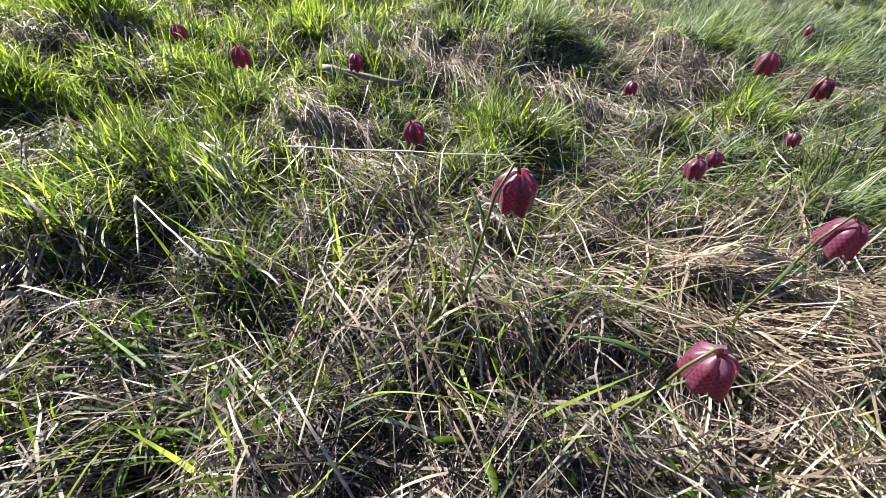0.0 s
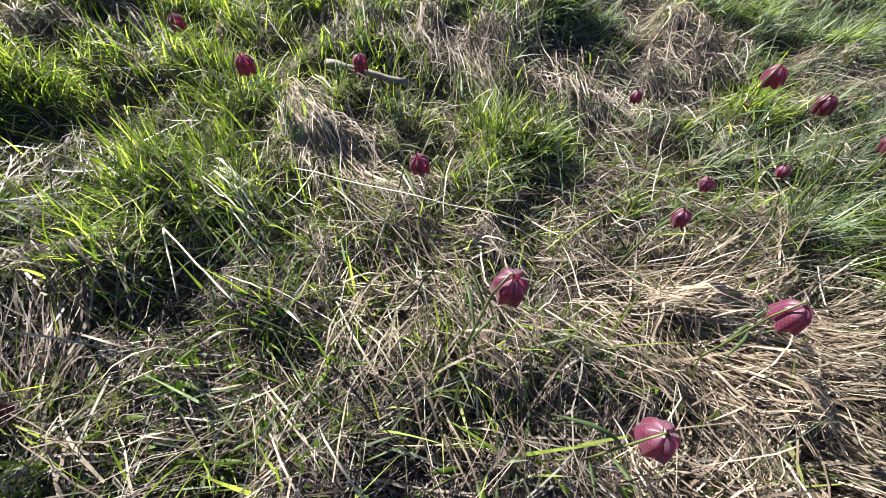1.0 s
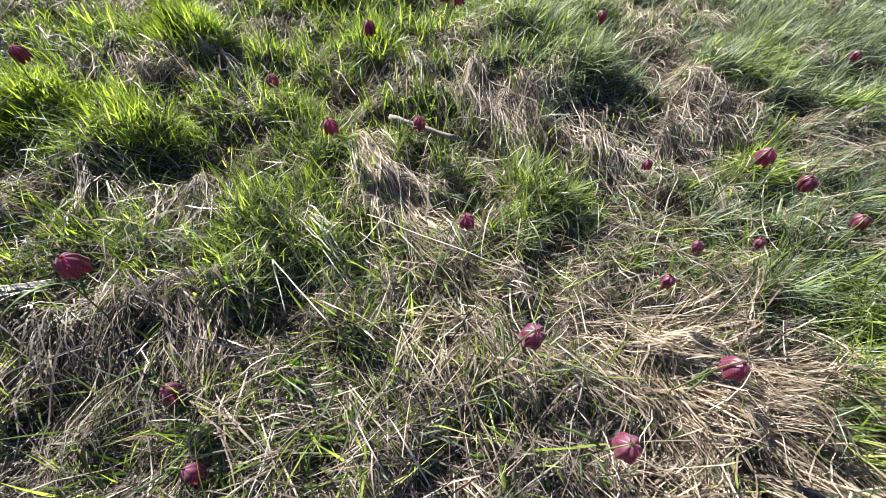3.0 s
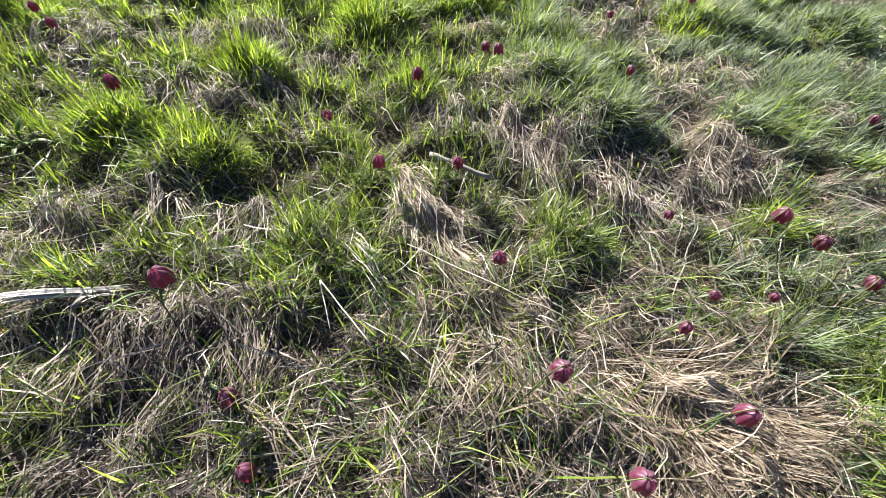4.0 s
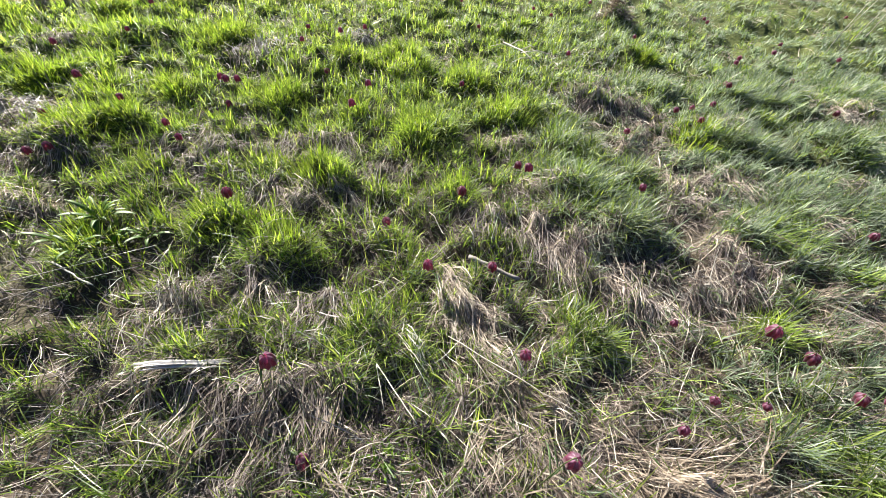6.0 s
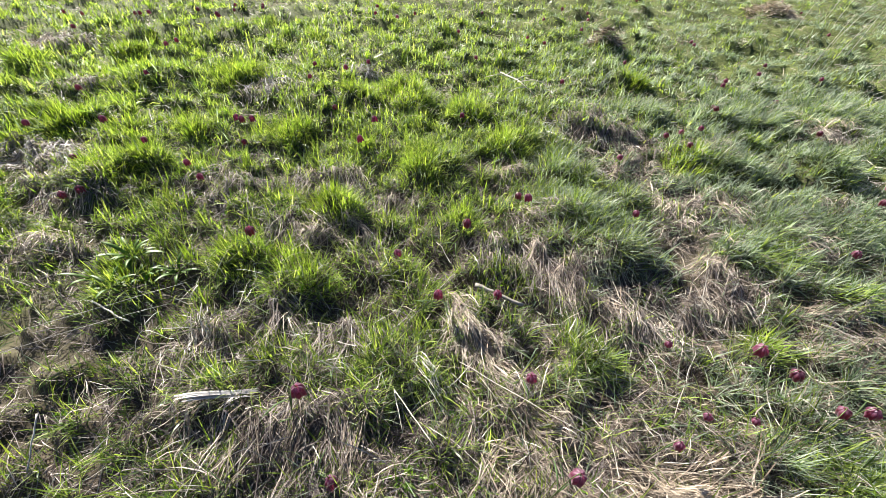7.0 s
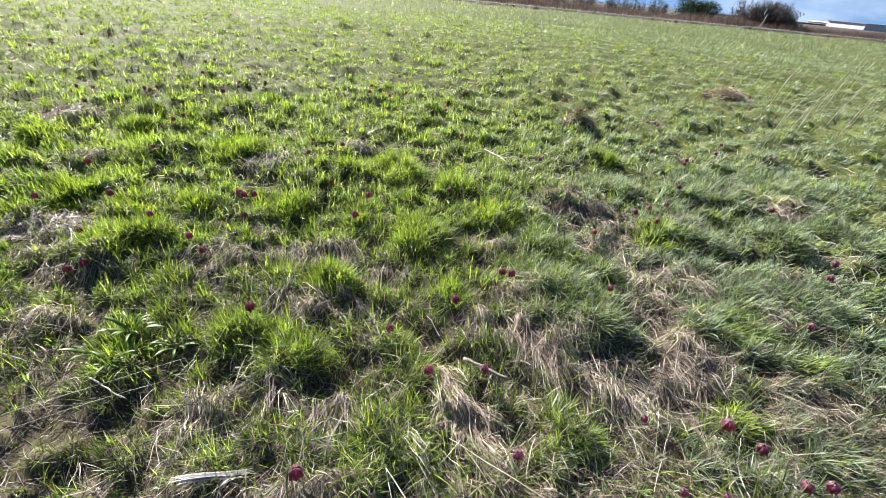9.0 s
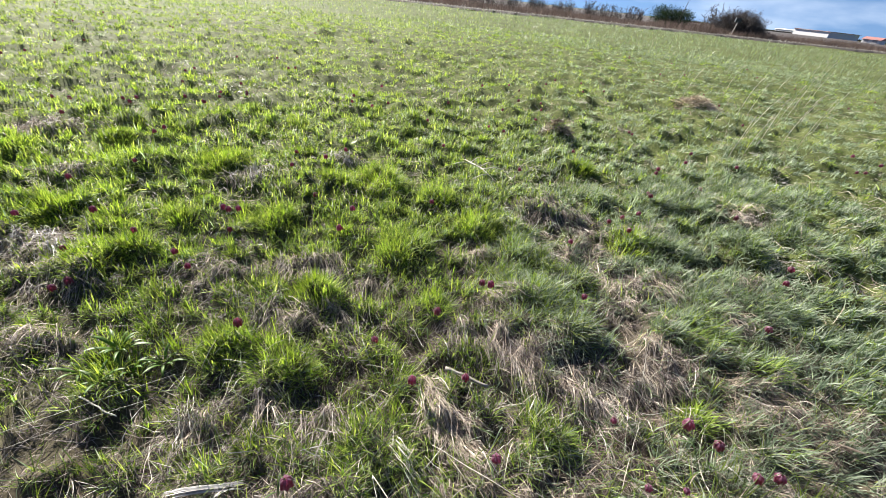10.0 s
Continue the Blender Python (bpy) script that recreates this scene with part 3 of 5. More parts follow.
combed("combed_straw", [(0.20, 0.365, 0.38, 0.29, 0.06, 330), (0.30, 0.315, 0.60, 0.31, 0.07, 640), (0.50, 0.30, 0.74, 0.22, 0.10, 460), (0.34, 0.30, 0.50, 0.08, 0.16, 420), (0.50, 0.26, 0.62, 0.04, 0.16, 400), (0.42, 0.16, 0.66, 0.02, 0.14, 260)],
       "long golden straw combed over by wind and water", GOLD, 0.40, (0.07, 0.24))
combed("lying_straw", [(0.85, 1.05, 1.35, 0.85, 0.18, 380), (0.95, 0.66, 1.25, 0.55, 0.12, 200), (-0.10, 0.50, 0.08, 0.18, 0.10, 150), (0.02, 0.44, 0.14, 0.16, 0.10, 130)], "pale straw lying flat on the turf", STRAW, 0.40, (0.07, 0.22))
combed("swathe_straw", [(-0.33, 0.84, -0.20, 0.66, 0.06, 170), (-0.25, 0.74, -0.08, 0.50, 0.06, 230), (-0.30, 0.80, -0.10, 0.54, 0.04, 130)], "swathe of long bleached stems lying side by side", HAY, 0.30, (0.08, 0.20), 0.022)
combed("criss_cross_straw", [(0.22, 0.20, 0.60, 0.14, 0.26, 520), (0.20, 0.10, 0.62, 0.22, 0.22, 420)], "long straw lying criss-cross in a loose heap", GOLD, 1.1, (0.05, 0.16), 0.045)
combed("grey_criss_cross_straw", [(-0.1, 0.1, 0.2, 0.2, 0.25, 300), (-0.45, 0.05, -0.2, 0.2, 0.22, 260)], "grey straw lying criss-cross on the turf", STRAW, 1.1, (0.05, 0.16), 0.045)
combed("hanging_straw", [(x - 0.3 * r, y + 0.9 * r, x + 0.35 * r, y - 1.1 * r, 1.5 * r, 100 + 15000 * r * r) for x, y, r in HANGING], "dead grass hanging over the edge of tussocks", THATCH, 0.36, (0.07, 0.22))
combed("near_hanging_straw", [(x - 0.3 * r, y + 0.9 * r, x + 0.35 * r, y - 1.1 * r, 1.5 * r, 60 + 12000 * r * r) for x, y, r in HANGING if y <= 0.7], "brown dead grass hanging down from the near tussock", STRAW, 0.3, (0.07, 0.2), 0.04)
combed("pale_hanging_straw", [(x - 0.3 * r, y + 0.9 * r, x + 0.35 * r, y - 1.1 * r, 1.5 * r, 30 + 8000 * r * r) for x, y, r in HANGING if y > 0.7], "bleached stems among the hanging dead grass", HAY, 0.36, (0.07, 0.21))
combed("hanging_hay", [(x - 0.25 * r, y + 0.9 * r, x + 0.35 * r, y - 0.9 * r, 1.6 * r, 40 + 11000 * r * r) for x, y, r in PALES if y < 5], "pale bleached grass hanging in bare patches between tufts", HAY, 0.6, (0.05, 0.17))
combed("bleached_patch", [(x - 0.25 * r, y + 0.9 * r, x + 0.35 * r, y - 0.9 * r, 1.6 * r, 50 + 8000 * r * r) for x, y, r in PALE_FIELD if (x < -2.2 and y < 1.3) or (-2 < x < -1.4 and 2 < y < 3)], "whitish bleached grass in open patches of the meadow", DRIED, 0.7, (0.06, 0.16), 0.04)
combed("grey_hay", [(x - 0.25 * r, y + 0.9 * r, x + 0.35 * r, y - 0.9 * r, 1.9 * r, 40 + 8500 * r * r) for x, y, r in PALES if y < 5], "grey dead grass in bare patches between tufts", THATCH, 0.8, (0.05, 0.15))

# bleached stalks, singly and in small sheaves
x, y = box_places(520, -1.2, 0.9, -0.1, 1.1)
h = U(0, 6.28, len(x))
for x0, y0, x1, y1, n in [(-0.36, 0.53, -0.22, 0.42, 26), (-1.10, 0.56, -0.93, 0.32, 30), (0.50, 1.05, 0.62, 0.88, 24), (-0.62, 0.64, -0.58, 0.54, 10), (0.30, 1.02, 0.50, 0.86, 30)]:
    u, v = rng.random(n) * 0.5, N(0, 0.016, n)
    x, y = np.append(x, x0 + (x1 - x0) * u + v), np.append(y, y0 + (y1 - y0) * u + v)
    h = np.append(h, math.atan2(y1 - y0, x1 - x0) + N(0, 0.16, n))
stuff(lying("bleached_stalks", x, y, h, U(0.05, 0.15, len(x)), U(0.0012, 0.0028, len(x)), PALE, 5, lift=U(0.015, 0.045, len(x)), arch=0.012, curl=0.2), "white bleached grass stalks lying over the turf", "dead grass")

# short meadow grass everywhere, thin on the bare ground
x, y = box_places(21000)
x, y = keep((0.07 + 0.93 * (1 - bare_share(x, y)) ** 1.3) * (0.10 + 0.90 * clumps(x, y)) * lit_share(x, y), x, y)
x, y, wind_way = bundled(x, y, N(-0.3, 1.9, len(x)), 6, 0.006, 0.7)
# share of blades given the shaded green, larger near the walk to darken it
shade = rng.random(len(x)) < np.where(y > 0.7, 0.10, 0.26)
blue = rng.random(len(x)) < 0.06 + 0.75 / (1 + np.exp(-(x - 0.4 + 0.3 * field(x, y, 0.5, 5)) / 0.2))
for mask, name, mat, label in ((~blue & ~shade, "meadow_grass", GREEN, "short bright green meadow grass in spring sun"), (~blue & shade, "dark_meadow_grass", DEEP, "short meadow grass coloured a shaded dark green"), (blue, "fine_fescue", BLUE, "fine blue-green grass bent by the wind")):
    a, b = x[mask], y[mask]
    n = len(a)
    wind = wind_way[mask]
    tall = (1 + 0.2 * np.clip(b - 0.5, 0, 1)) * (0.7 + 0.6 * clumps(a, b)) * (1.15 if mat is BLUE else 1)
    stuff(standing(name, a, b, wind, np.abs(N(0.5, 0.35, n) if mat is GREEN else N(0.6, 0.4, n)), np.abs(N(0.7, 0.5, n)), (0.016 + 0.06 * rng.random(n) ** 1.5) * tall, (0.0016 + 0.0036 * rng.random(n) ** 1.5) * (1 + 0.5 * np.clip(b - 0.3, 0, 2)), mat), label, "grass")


def tufts(name, x, y, per, width, length, mat, k, label, lean=0.3, wind=0.0):
    """Many small tufts: each a spray of blades from one foot, tallest in the middle."""
    m = len(x)
    d = np.hypot(x, y)
    wide = U(0.022, 0.06, m) * (1 + 0.12 * np.clip(d - 2, 0, 6))
    tall = U(0.55, 1.35, m)
    i = np.repeat(np.arange(m), rng.integers(int(per * 0.5), int(per * 1.5), m))
    n = len(i)
    r, a = np.sqrt(rng.random(n)), U(0, 6.28, n)
    px, py = x[i] + wide[i] * r * np.cos(a), y[i] + wide[i] * r * np.sin(a)
    h = np.arctan2(r * np.sin(a) + N(0, 0.4, n) - 0.35 * wind, r * np.cos(a) + N(0, 0.4, n) + wind)
    size = length * tall[i] * (1.1 - 0.4 * r) * U(0.6, 1.2, n)
    return stuff(standing(name, px, py, h, np.abs(N(lean, 0.22, n)) + 0.25 * r, np.abs(N(0.5, 0.35, n)), size, (width + 0.0014 * np.minimum(d[i], 5) + 0.0005 * np.maximum(d[i] - 5, 0)) * U(0.6, 1.3, n), mat, k), label, "grass")


def tuft_places(places):
    x, y = places
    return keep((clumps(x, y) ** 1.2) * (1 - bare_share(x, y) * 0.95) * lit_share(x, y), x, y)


x, y = tuft_places(box_places(1500))
right = rng.random(len(x)) < 1 / (1 + np.exp(-(x - 0.35) / 0.2))
# about a third of the left tufts take the sunlit copy of the green
sunny = ~right & (rng.random(len(x)) < 0.35)
tufts("lit_tone_tufts", x[sunny], y[sunny], 22, 0.003, 0.085, LIME, 5, "small upright tufts of grass coloured a sunlit yellow-green")
tufts("bright_tufts", x[~right & ~sunny], y[~right & ~sunny], 22, 0.0026, 0.085, GREEN, 5, "small upright tufts of bright spring grass")
tufts("fescue_tufts", x[right], y[right], 20, 0.003, 0.095, BLUE, 5, "small tufts of fine grass leaning with the wind", 0.55, 0.6)
# sprouts in the shaded green, put in to darken the near left straw
x, y = np.append(N(-0.85, 0.16, 40), N(-0.65, 0.2, 30)), np.append(N(0.15, 0.1, 40), N(0.15, 0.1, 30))
tufts("dark_sprouts", x, y, 12, 0.0026, 0.06, DEEP, 5, "blades through dead straw coloured a shaded dark green", 0.5)
x, y = np.append(N(-0.72, 0.2, 26), U(-0.5, 0.6, 60)), np.append(N(0.2, 0.1, 26), U(0.0, 0.5, 60))
tufts("sprouting_grass", x, y, 9, 0.002, 0.05, GREEN, 5, "green sprouts coming up through dead straw", 0.6)
# single longer leaves standing over the straw
for count, mat, name, label in ((1500, GREEN, "long_grass_leaves", "single broad yellow-green grass leaves over straw"), (650, BLUE, "grey_grass_leaves", "single grey-green grass leaves over straw")):
    x, y = box_places(count, -0.9, 0.9, -0.1, 0.8)
    n = len(x)
    stuff(standing(name, x, y, U(0, 6.28, n), np.abs(N(0.7, 0.35, n)), np.abs(N(0.6, 0.4, n)), U(0.05, 0.14, n), U(0.002, 0.0055, n), mat, 6), label, "grass")


def tussocks(name, places, per, mat, length, width, lean, wind, label, spread=1.1):
    """Blades in round tussocks, fanning outwards and, by the share wind, over to one side."""
    xs, ys, hs, rs = [], [], [], []
    for bx, by, br in places:
        n = int(per * (br / 0.12) ** 2) + 12
        r, a = br * np.sqrt(rng.random(n)) * spread, U(0, 6.28, n)
        xs.append(bx + r * np.cos(a))
        ys.append(by + r * np.sin(a))
        ox, oy = np.cos(a) * r / br, np.sin(a) * r / br
        hs.append(np.arctan2(oy * (1 - wind) - 0.35 * wind + N(0, 0.5, n), ox * (1 - wind) + wind + N(0, 0.5, n)))
        rs.append(r / br)
    x, y, h, r = (np.concatenate(a) for a in (xs, ys, hs, rs))
    n = len(x)
    wide = 1.25 * U(*width, n) * (1 + 0.2 * np.clip(np.hypot(x, y) - 1.2, 0, 14))
    return stuff(standing(name, x, y, h, np.abs(N(lean[0], 0.28, n)) * (0.5 + 0.7 * r), np.abs(N(lean[1], 0.4, n)), U(*length, n) * (1.12 - 0.3 * r), wide, mat, 5 if max(length) > 0.1 else 4), label, "grass")


tussocks("green_tussock_grass", TUFTS, 420, GREEN, (0.03, 0.11), (0.0018, 0.0048), (0.42, 0.6), 0.1, "dense bright green grass standing in tussocks")
# blades in the sunlit green brighten the tussocks
tussocks("lit_tone_tussock_grass", [t for t in TUFTS_NEAR if t[1] > 0.7], 280, LIME, (0.04, 0.12), (0.0018, 0.0046), (0.38, 0.7), 0.1, "tussock grass coloured a sunlit yellow-green", 0.95)
# shaded green mixed in to darken the near tussocks
tussocks("shaded_near_grass", [t for t in TUFTS_NEAR if t[1] <= 0.7], 170, DEEP, (0.03, 0.10), (0.0018, 0.0046), (0.42, 0.7), 0.1, "grass blades in the near tussocks coloured a shaded green", 1.1)
tussocks("lit_tone_near_grass", [t for t in TUFTS_NEAR if t[1] <= 0.7], 35, LIME, (0.04, 0.12), (0.0018, 0.0046), (0.38, 0.7), 0.1, "near tussock grass coloured a sunlit yellow-green", 0.95)
tussocks("lit_tone_field_grass", TUFTS_FIELD, 260, LIME, (0.04, 0.13), (0.0018, 0.0050), (0.38, 0.7), 0.1, "tussock grass coloured a sunlit yellow-green", 0.95)
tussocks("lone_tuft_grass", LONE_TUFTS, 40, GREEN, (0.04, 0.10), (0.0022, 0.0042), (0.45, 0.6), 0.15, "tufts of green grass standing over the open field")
# dark blades fill the tuft shadows and dark hollows in place of shade
tussocks("shade_grass", TUFT_SHADOWS + DARKS, 34, DEEP, (0.02, 0.055), (0.0024, 0.0046), (0.7, 0.7), 0.3, "short dark blades that stand in for shade beside tufts")
tussocks("swept_green_grass", [(0.68, 0.25, 0.07), (0.74, 0.31, 0.08), (0.78, 0.40, 0.09), (0.66, 0.18, 0.06), (0.84, 0.47, 0.09), (0.72, 0.47, 0.06), (1.02, 0.55, 0.10), (1.15, 1.20, 0.09), (0.98, 1.42, 0.08), (0.40, 1.60, 0.07), (0.88, 1.34, 0.08), (0.70, 0.30, 0.06)], 260, GREEN, (0.07, 0.16), (0.002, 0.005), (0.6, 0.8), 0.6, "long soft green grass swept over by the wind")
# shade of the gaps between blades, painted as dark green blades
tussocks("dark_tussock_grass", COMBED, 50, DEEP, (0.04, 0.12), (0.0018, 0.0042), (0.5, 0.7), 0.35, "dark blades standing in for shaded gaps in tussocks")
tussocks("combed_tussock_grass", COMBED, 330, BLUE, (0.05, 0.15), (0.0015, 0.0040), (0.6, 0.8), 0.35, "long hair-fine tussock grass leaning with the wind")
tussocks("green_tussock_hair", COMBED, 150, GREEN, (0.05, 0.14), (0.0015, 0.0040), (0.55, 0.8), 0.3, "fresh green blades among the wind-combed tussock grass")
tussocks("long_blade_grass", [(-0.55, 0.62, 0.09), (-0.33, 0.62, 0.07), (-0.64, 0.92, 0.10), (-0.42, 0.80, 0.08), (-0.22, 0.50, 0.05), (-0.46, 0.48, 0.06)], 170, GREEN, (0.06, 0.14), (0.002, 0.0046), (0.4, 0.7), 0.15, "long green blades standing on the slope of a tussock")

# small ferny herbs, yellow-green, close to the ground
hx, hy = [], []
for k in range(420):
    if k < 150:
        cx, cy = N(-1.6, 0.35), N(1.0, 0.3)
    elif k < 230:
        cx, cy = N(-0.25, 0.25), N(0.25, 0.12)
    else:
        cx, cy = U(-2.0, 1.2), U(0.0, 1.9)
    m = int(U(8, 22))
    hx.append(cx + N(0, 0.018, m))
    hy.append(cy + N(0, 0.018, m))
x, y = np.concatenate(hx), np.concatenate(hy)
n = len(x)
stuff(standing("small_herbs", x, y, U(0, 6.28, n), np.abs(N(0.9, 0.3, n)), np.abs(N(0.3, 0.3, n)), U(0.007, 0.017, n), U(0.004, 0.009, n), HERB, 4, lift=U(0.004, 0.03, n)), "small ferny yellow-green herb leaves between grass", "herbs")

# the field beyond, thinner and coarser with distance
def meadow_ring(count, r0, r1, power, k, names):
    x, y = sector(count // 6, r0, r1, power)
    outside = (x < -2.1) | (x > 1.5) | (y > 1.9)
    x, y = x[outside], y[outside]
    # growth is cut where tuft shadows and shaded hollows are put in
    clump = (0.42 + 0.58 * clumps(x, y)) * (1 - 0.8 * patch_weight(x, y, PALES)) * (1 - 0.6 * patch_weight(x, y, DARKS)) * (1 - 0.6 * patch_weight(x, y, far_hollows)) * (1 - 0.8 * patch_weight(x, y, TUFT_SHADOWS, 1.0))
    x, y = keep(clump, x, y)
    x, y, way = bundled(x, y, N(-0.2, 2.0, len(x)), 6, 0.008, 0.7, 0.35)
    clump = clumps(x, y)
    d = np.hypot(x, y)
    # the pale blue-green grows towards the right, where it paints in haze
    blue = rng.random(len(x)) < 0.15 + 0.75 / (1 + np.exp(-(x / d - 0.05) / 0.12))
    for mask, name, mat, label in ((~blue, names[0], GREEN, "sunlit green grass of the open meadow"), (blue, names[1], BLUE, "fine grass of the open meadow, coloured pale for haze, bent by the wind")):
        a, b, w, dd, c = x[mask], y[mask], way[mask], d[mask], clump[mask]
        n = len(a)
        stuff(standing(name, a, b, w, np.abs(N(0.5, 0.35, n) if mat is GREEN else N(0.65, 0.4, n)), np.abs(N(0.6, 0.4, n)), (0.03 + 0.045 * c * c) * U(0.5, 1.4, n), (0.0042 + 0.0016 * np.minimum(dd, 5) + 0.0005 * np.maximum(dd - 5, 0)) * U(0.5, 1.4, n), mat, k), label, "grass")


meadow_ring(205000, 1.7, 5, 1.6, 3, ("field_grass", "field_fescue"))
meadow_ring(155000, 4.8, 22, 1.5, 3, ("open_field_grass", "open_field_fescue"))


def outside_box(x, y):
    out = (x < -2.1) | (x > 1.5) | (y > 1.9)
    return x[out], y[out]


for count, r0, r1, per, k in ((3600, 1.7, 5, 22, 4), (11500, 5, 24, 14, 3)):
    x, y = outside_box(*sector(count, r0, r1, 1.25 if r1 < 6 else 1.35))
    x, y = keep((0.05 + 0.95 * clumps(x, y)) * (1 - 0.9 * patch_weight(x, y, PALES + DARKS)) * (1 - 0.9 * patch_weight(x, y, far_hollows)), x, y)
    # more tufts to the right in the pale tone that stands for haze
    right = rng.random(len(x)) < 0.10 + 0.75 / (1 + np.exp(-(x / np.hypot(x, y) - 0.08) / 0.12))
    # neighbouring tufts get sunlit, shaded or plain green to paint in contrast
    sunny = (field(x, y, 0.9, 2) + N(0, 0.6, len(x)) > 0.35) & ~right
    deep = (field(x, y, 0.7, 3) + N(0, 0.6, len(x)) > 0.55) & ~sunny & (x < 0.3 * y)
    plain = ~right & ~sunny & ~deep
    right &= ~deep
    tufts("lit_tone_field_tufts", x[sunny], y[sunny], per, 0.0022, 0.085, LIME, k, "tufts across the meadow coloured a sunlit yellow-green", 0.25)
    tufts("dark_field_tufts", x[deep], y[deep], per, 0.0024, 0.075, DEEP, k, "tufts across the meadow coloured a shaded dark green", 0.4)
    tufts("field_tufts", x[plain], y[plain], per, 0.0020, 0.08, GREEN, k, "upright tufts of sunlit spring grass across the meadow")
    tufts("pale_field_tufts", x[right], y[right], per, 0.0022, 0.085, BLUE, k, "tufts of fine grass across the meadow, coloured pale for haze", 0.5, 0.6)
x, y = outside_box(*sector(44000, 1.7, 16, 1.6))
x, y = keep(np.maximum(0.45 * (1 - clumps(x, y)), patch_weight(x, y, far_hollows)), x, y)
d = np.hypot(x, y)
grey = rng.random(len(x)) < 0.5
for mask, name, mat, label in ((grey, "field_straw", THATCH, "grey dead straw in the gaps of the open meadow"), (~grey, "pale_field_straw", HAY, "pale dead straw in the gaps of the open meadow")):
    m = int(mask.sum())
    stuff(lying(name, x[mask], y[mask], N(-0.8, 0.8, m), U(0.08, 0.22, m), 0.0016 + 0.0005 * d[mask], mat, 4, lift=rng.random(m) * 0.05), label, "dead grass")
x, y = sector(90000, 17, 62, 1.3)
x, y = keep(0.15 + 0.85 * clumps(x, y), x, y)
d = np.hypot(x, y)
n = len(x)
# far blades paled for haze, most of all on the right
pale = rng.random(n) < 0.3 + 0.65 / (1 + np.exp(-(x / d - 0.0) / 0.12))
# a quarter of these blades take the shaded green to dim the distance
dim = rng.random(n) < 0.25
for mask, name, mat, label in ((dim, "dim_distant_grass", DEEP, "dark green grass far out in the meadow"), (~pale & ~dim, "distant_grass", GREEN, "green grass far out in the meadow"), (pale & ~dim, "distant_fescue", BLUE, "fine grass far out in the meadow, coloured pale for haze")):
    m = int(mask.sum())
    stuff(standing(name, x[mask], y[mask], N(-0.1, 2.0, m), np.abs(N(0.35, 0.3, m)), np.abs(N(0.5, 0.3, m)), U(0.07, 0.19, m) * (0.6 + 0.8 * clumps(x[mask], y[mask])), (0.007 + 0.0005 * d[mask]) * U(0.5, 1.4, m), mat, 3), label, "grass")

# the same meadow behind and beside the walk
n = 26000
r = 0.5 * (14 / 0.5) ** (rng.random(n) ** 0.75)
a = np.radians(U(50, 290, n))
x, y = r * np.sin(a) - 0.1, r * np.cos(a) - 0.1
x, y = x[(x < -2.0) | (x > 1.4) | (y < -0.2)], y[(x < -2.0) | (x > 1.4) | (y < -0.2)]
x, y = keep(0.15 + 0.85 * clumps(x, y), x, y)
n, d = len(x), np.hypot(x, y)
stuff(standing("surrounding_grass", x, y, N(-0.2, 2.0, n), np.abs(N(0.5, 0.35, n)), np.abs(N(0.6, 0.4, n)), U(0.05, 0.13, n), (0.004 + 0.0012 * d) * U(0.6, 1.3, n), GREEN, 3), "green meadow grass round the walk", "grass")
x, y = N(0.2, 1.6, 5000), N(-0.6, 1.3, 5000)
away = (x < -2.0) | (x > 1.4) | (y < -0.15)
x, y = x[away], y[away]
stuff(lying("surrounding_straw", x, y, U(0, 6.28, len(x)), U(0.08, 0.2, len(x)), U(0.002, 0.005, len(x)), STRAW, 4), "dry straw lying in the meadow round the walk", "dead grass")


# bleached tufts and dark sedge heads dotted over the meadow
xs, ys = [], []
for k in range(90):
    cx, cy = sector(1, 1.9, 7, 1.2)
    m = int(U(18, 46))
    w = U(0.02, 0.07)
    xs.append(cx + N(0, w, m))
    ys.append(cy + N(0, w, m))
x, y = np.concatenate(xs), np.concatenate(ys)
n, d = len(x), np.hypot(x, y)
stuff(standing("bleached_tufts", x, y, N(-1.2, 0.9, n), np.abs(N(0.9, 0.35, n)), np.abs(N(0.6, 0.3, n)), U(0.05, 0.13, n), 0.0016 + 0.0006 * d, PALE, 4, lift=0.02), "pale tufts of last year's grass in the meadow", "dead grass")
x, y = sector(330, 2.8, 17, 1.1)
n = len(x)
high = land(x, y) + U(0.07, 0.14, n)
size = U(0.004, 0.007, n)
octa = np.array([(1, 0, 0), (-1, 0, 0), (0, 1, 0), (0, -1, 0), (0, 0, 1.5), (0, 0, -1.5)])
verts = np.stack([x, y, high], 1)[:, None, :] + octa[None] * size[:, None, None]
cells = np.array([(0, 2, 4), (2, 1, 4), (1, 3, 4), (3, 0, 4), (2, 0, 5), (1, 2, 5), (3, 1, 5), (0, 3, 5)])
stuff(mesh_object("sedge_heads", verts.reshape(-1, 3), [(np.arange(n) * 6)[:, None, None].repeat(8, 1).reshape(-1, 1) + np.tile(cells, (n, 1))], SEDGE), "small blackish sedge heads above the grass", "sedge")
stuff(standing("sedge_stalks", x, y, np.zeros(n), np.zeros(n), np.zeros(n), high - land(x, y), np.full(n, 0.003), BLUE, 3), "thin upright sedge stalks", "sedge")


# ---- things ----
def part(name, bm, material, parent, label=""):
    me = bpy.data.meshes.new(name)
    bm.to_mesh(me)
    bm.free()
    me.shade_smooth()
    me.materials.append(material)
    ob = new(name, me)
    ob.parent = parent
    return tagged(ob, label)


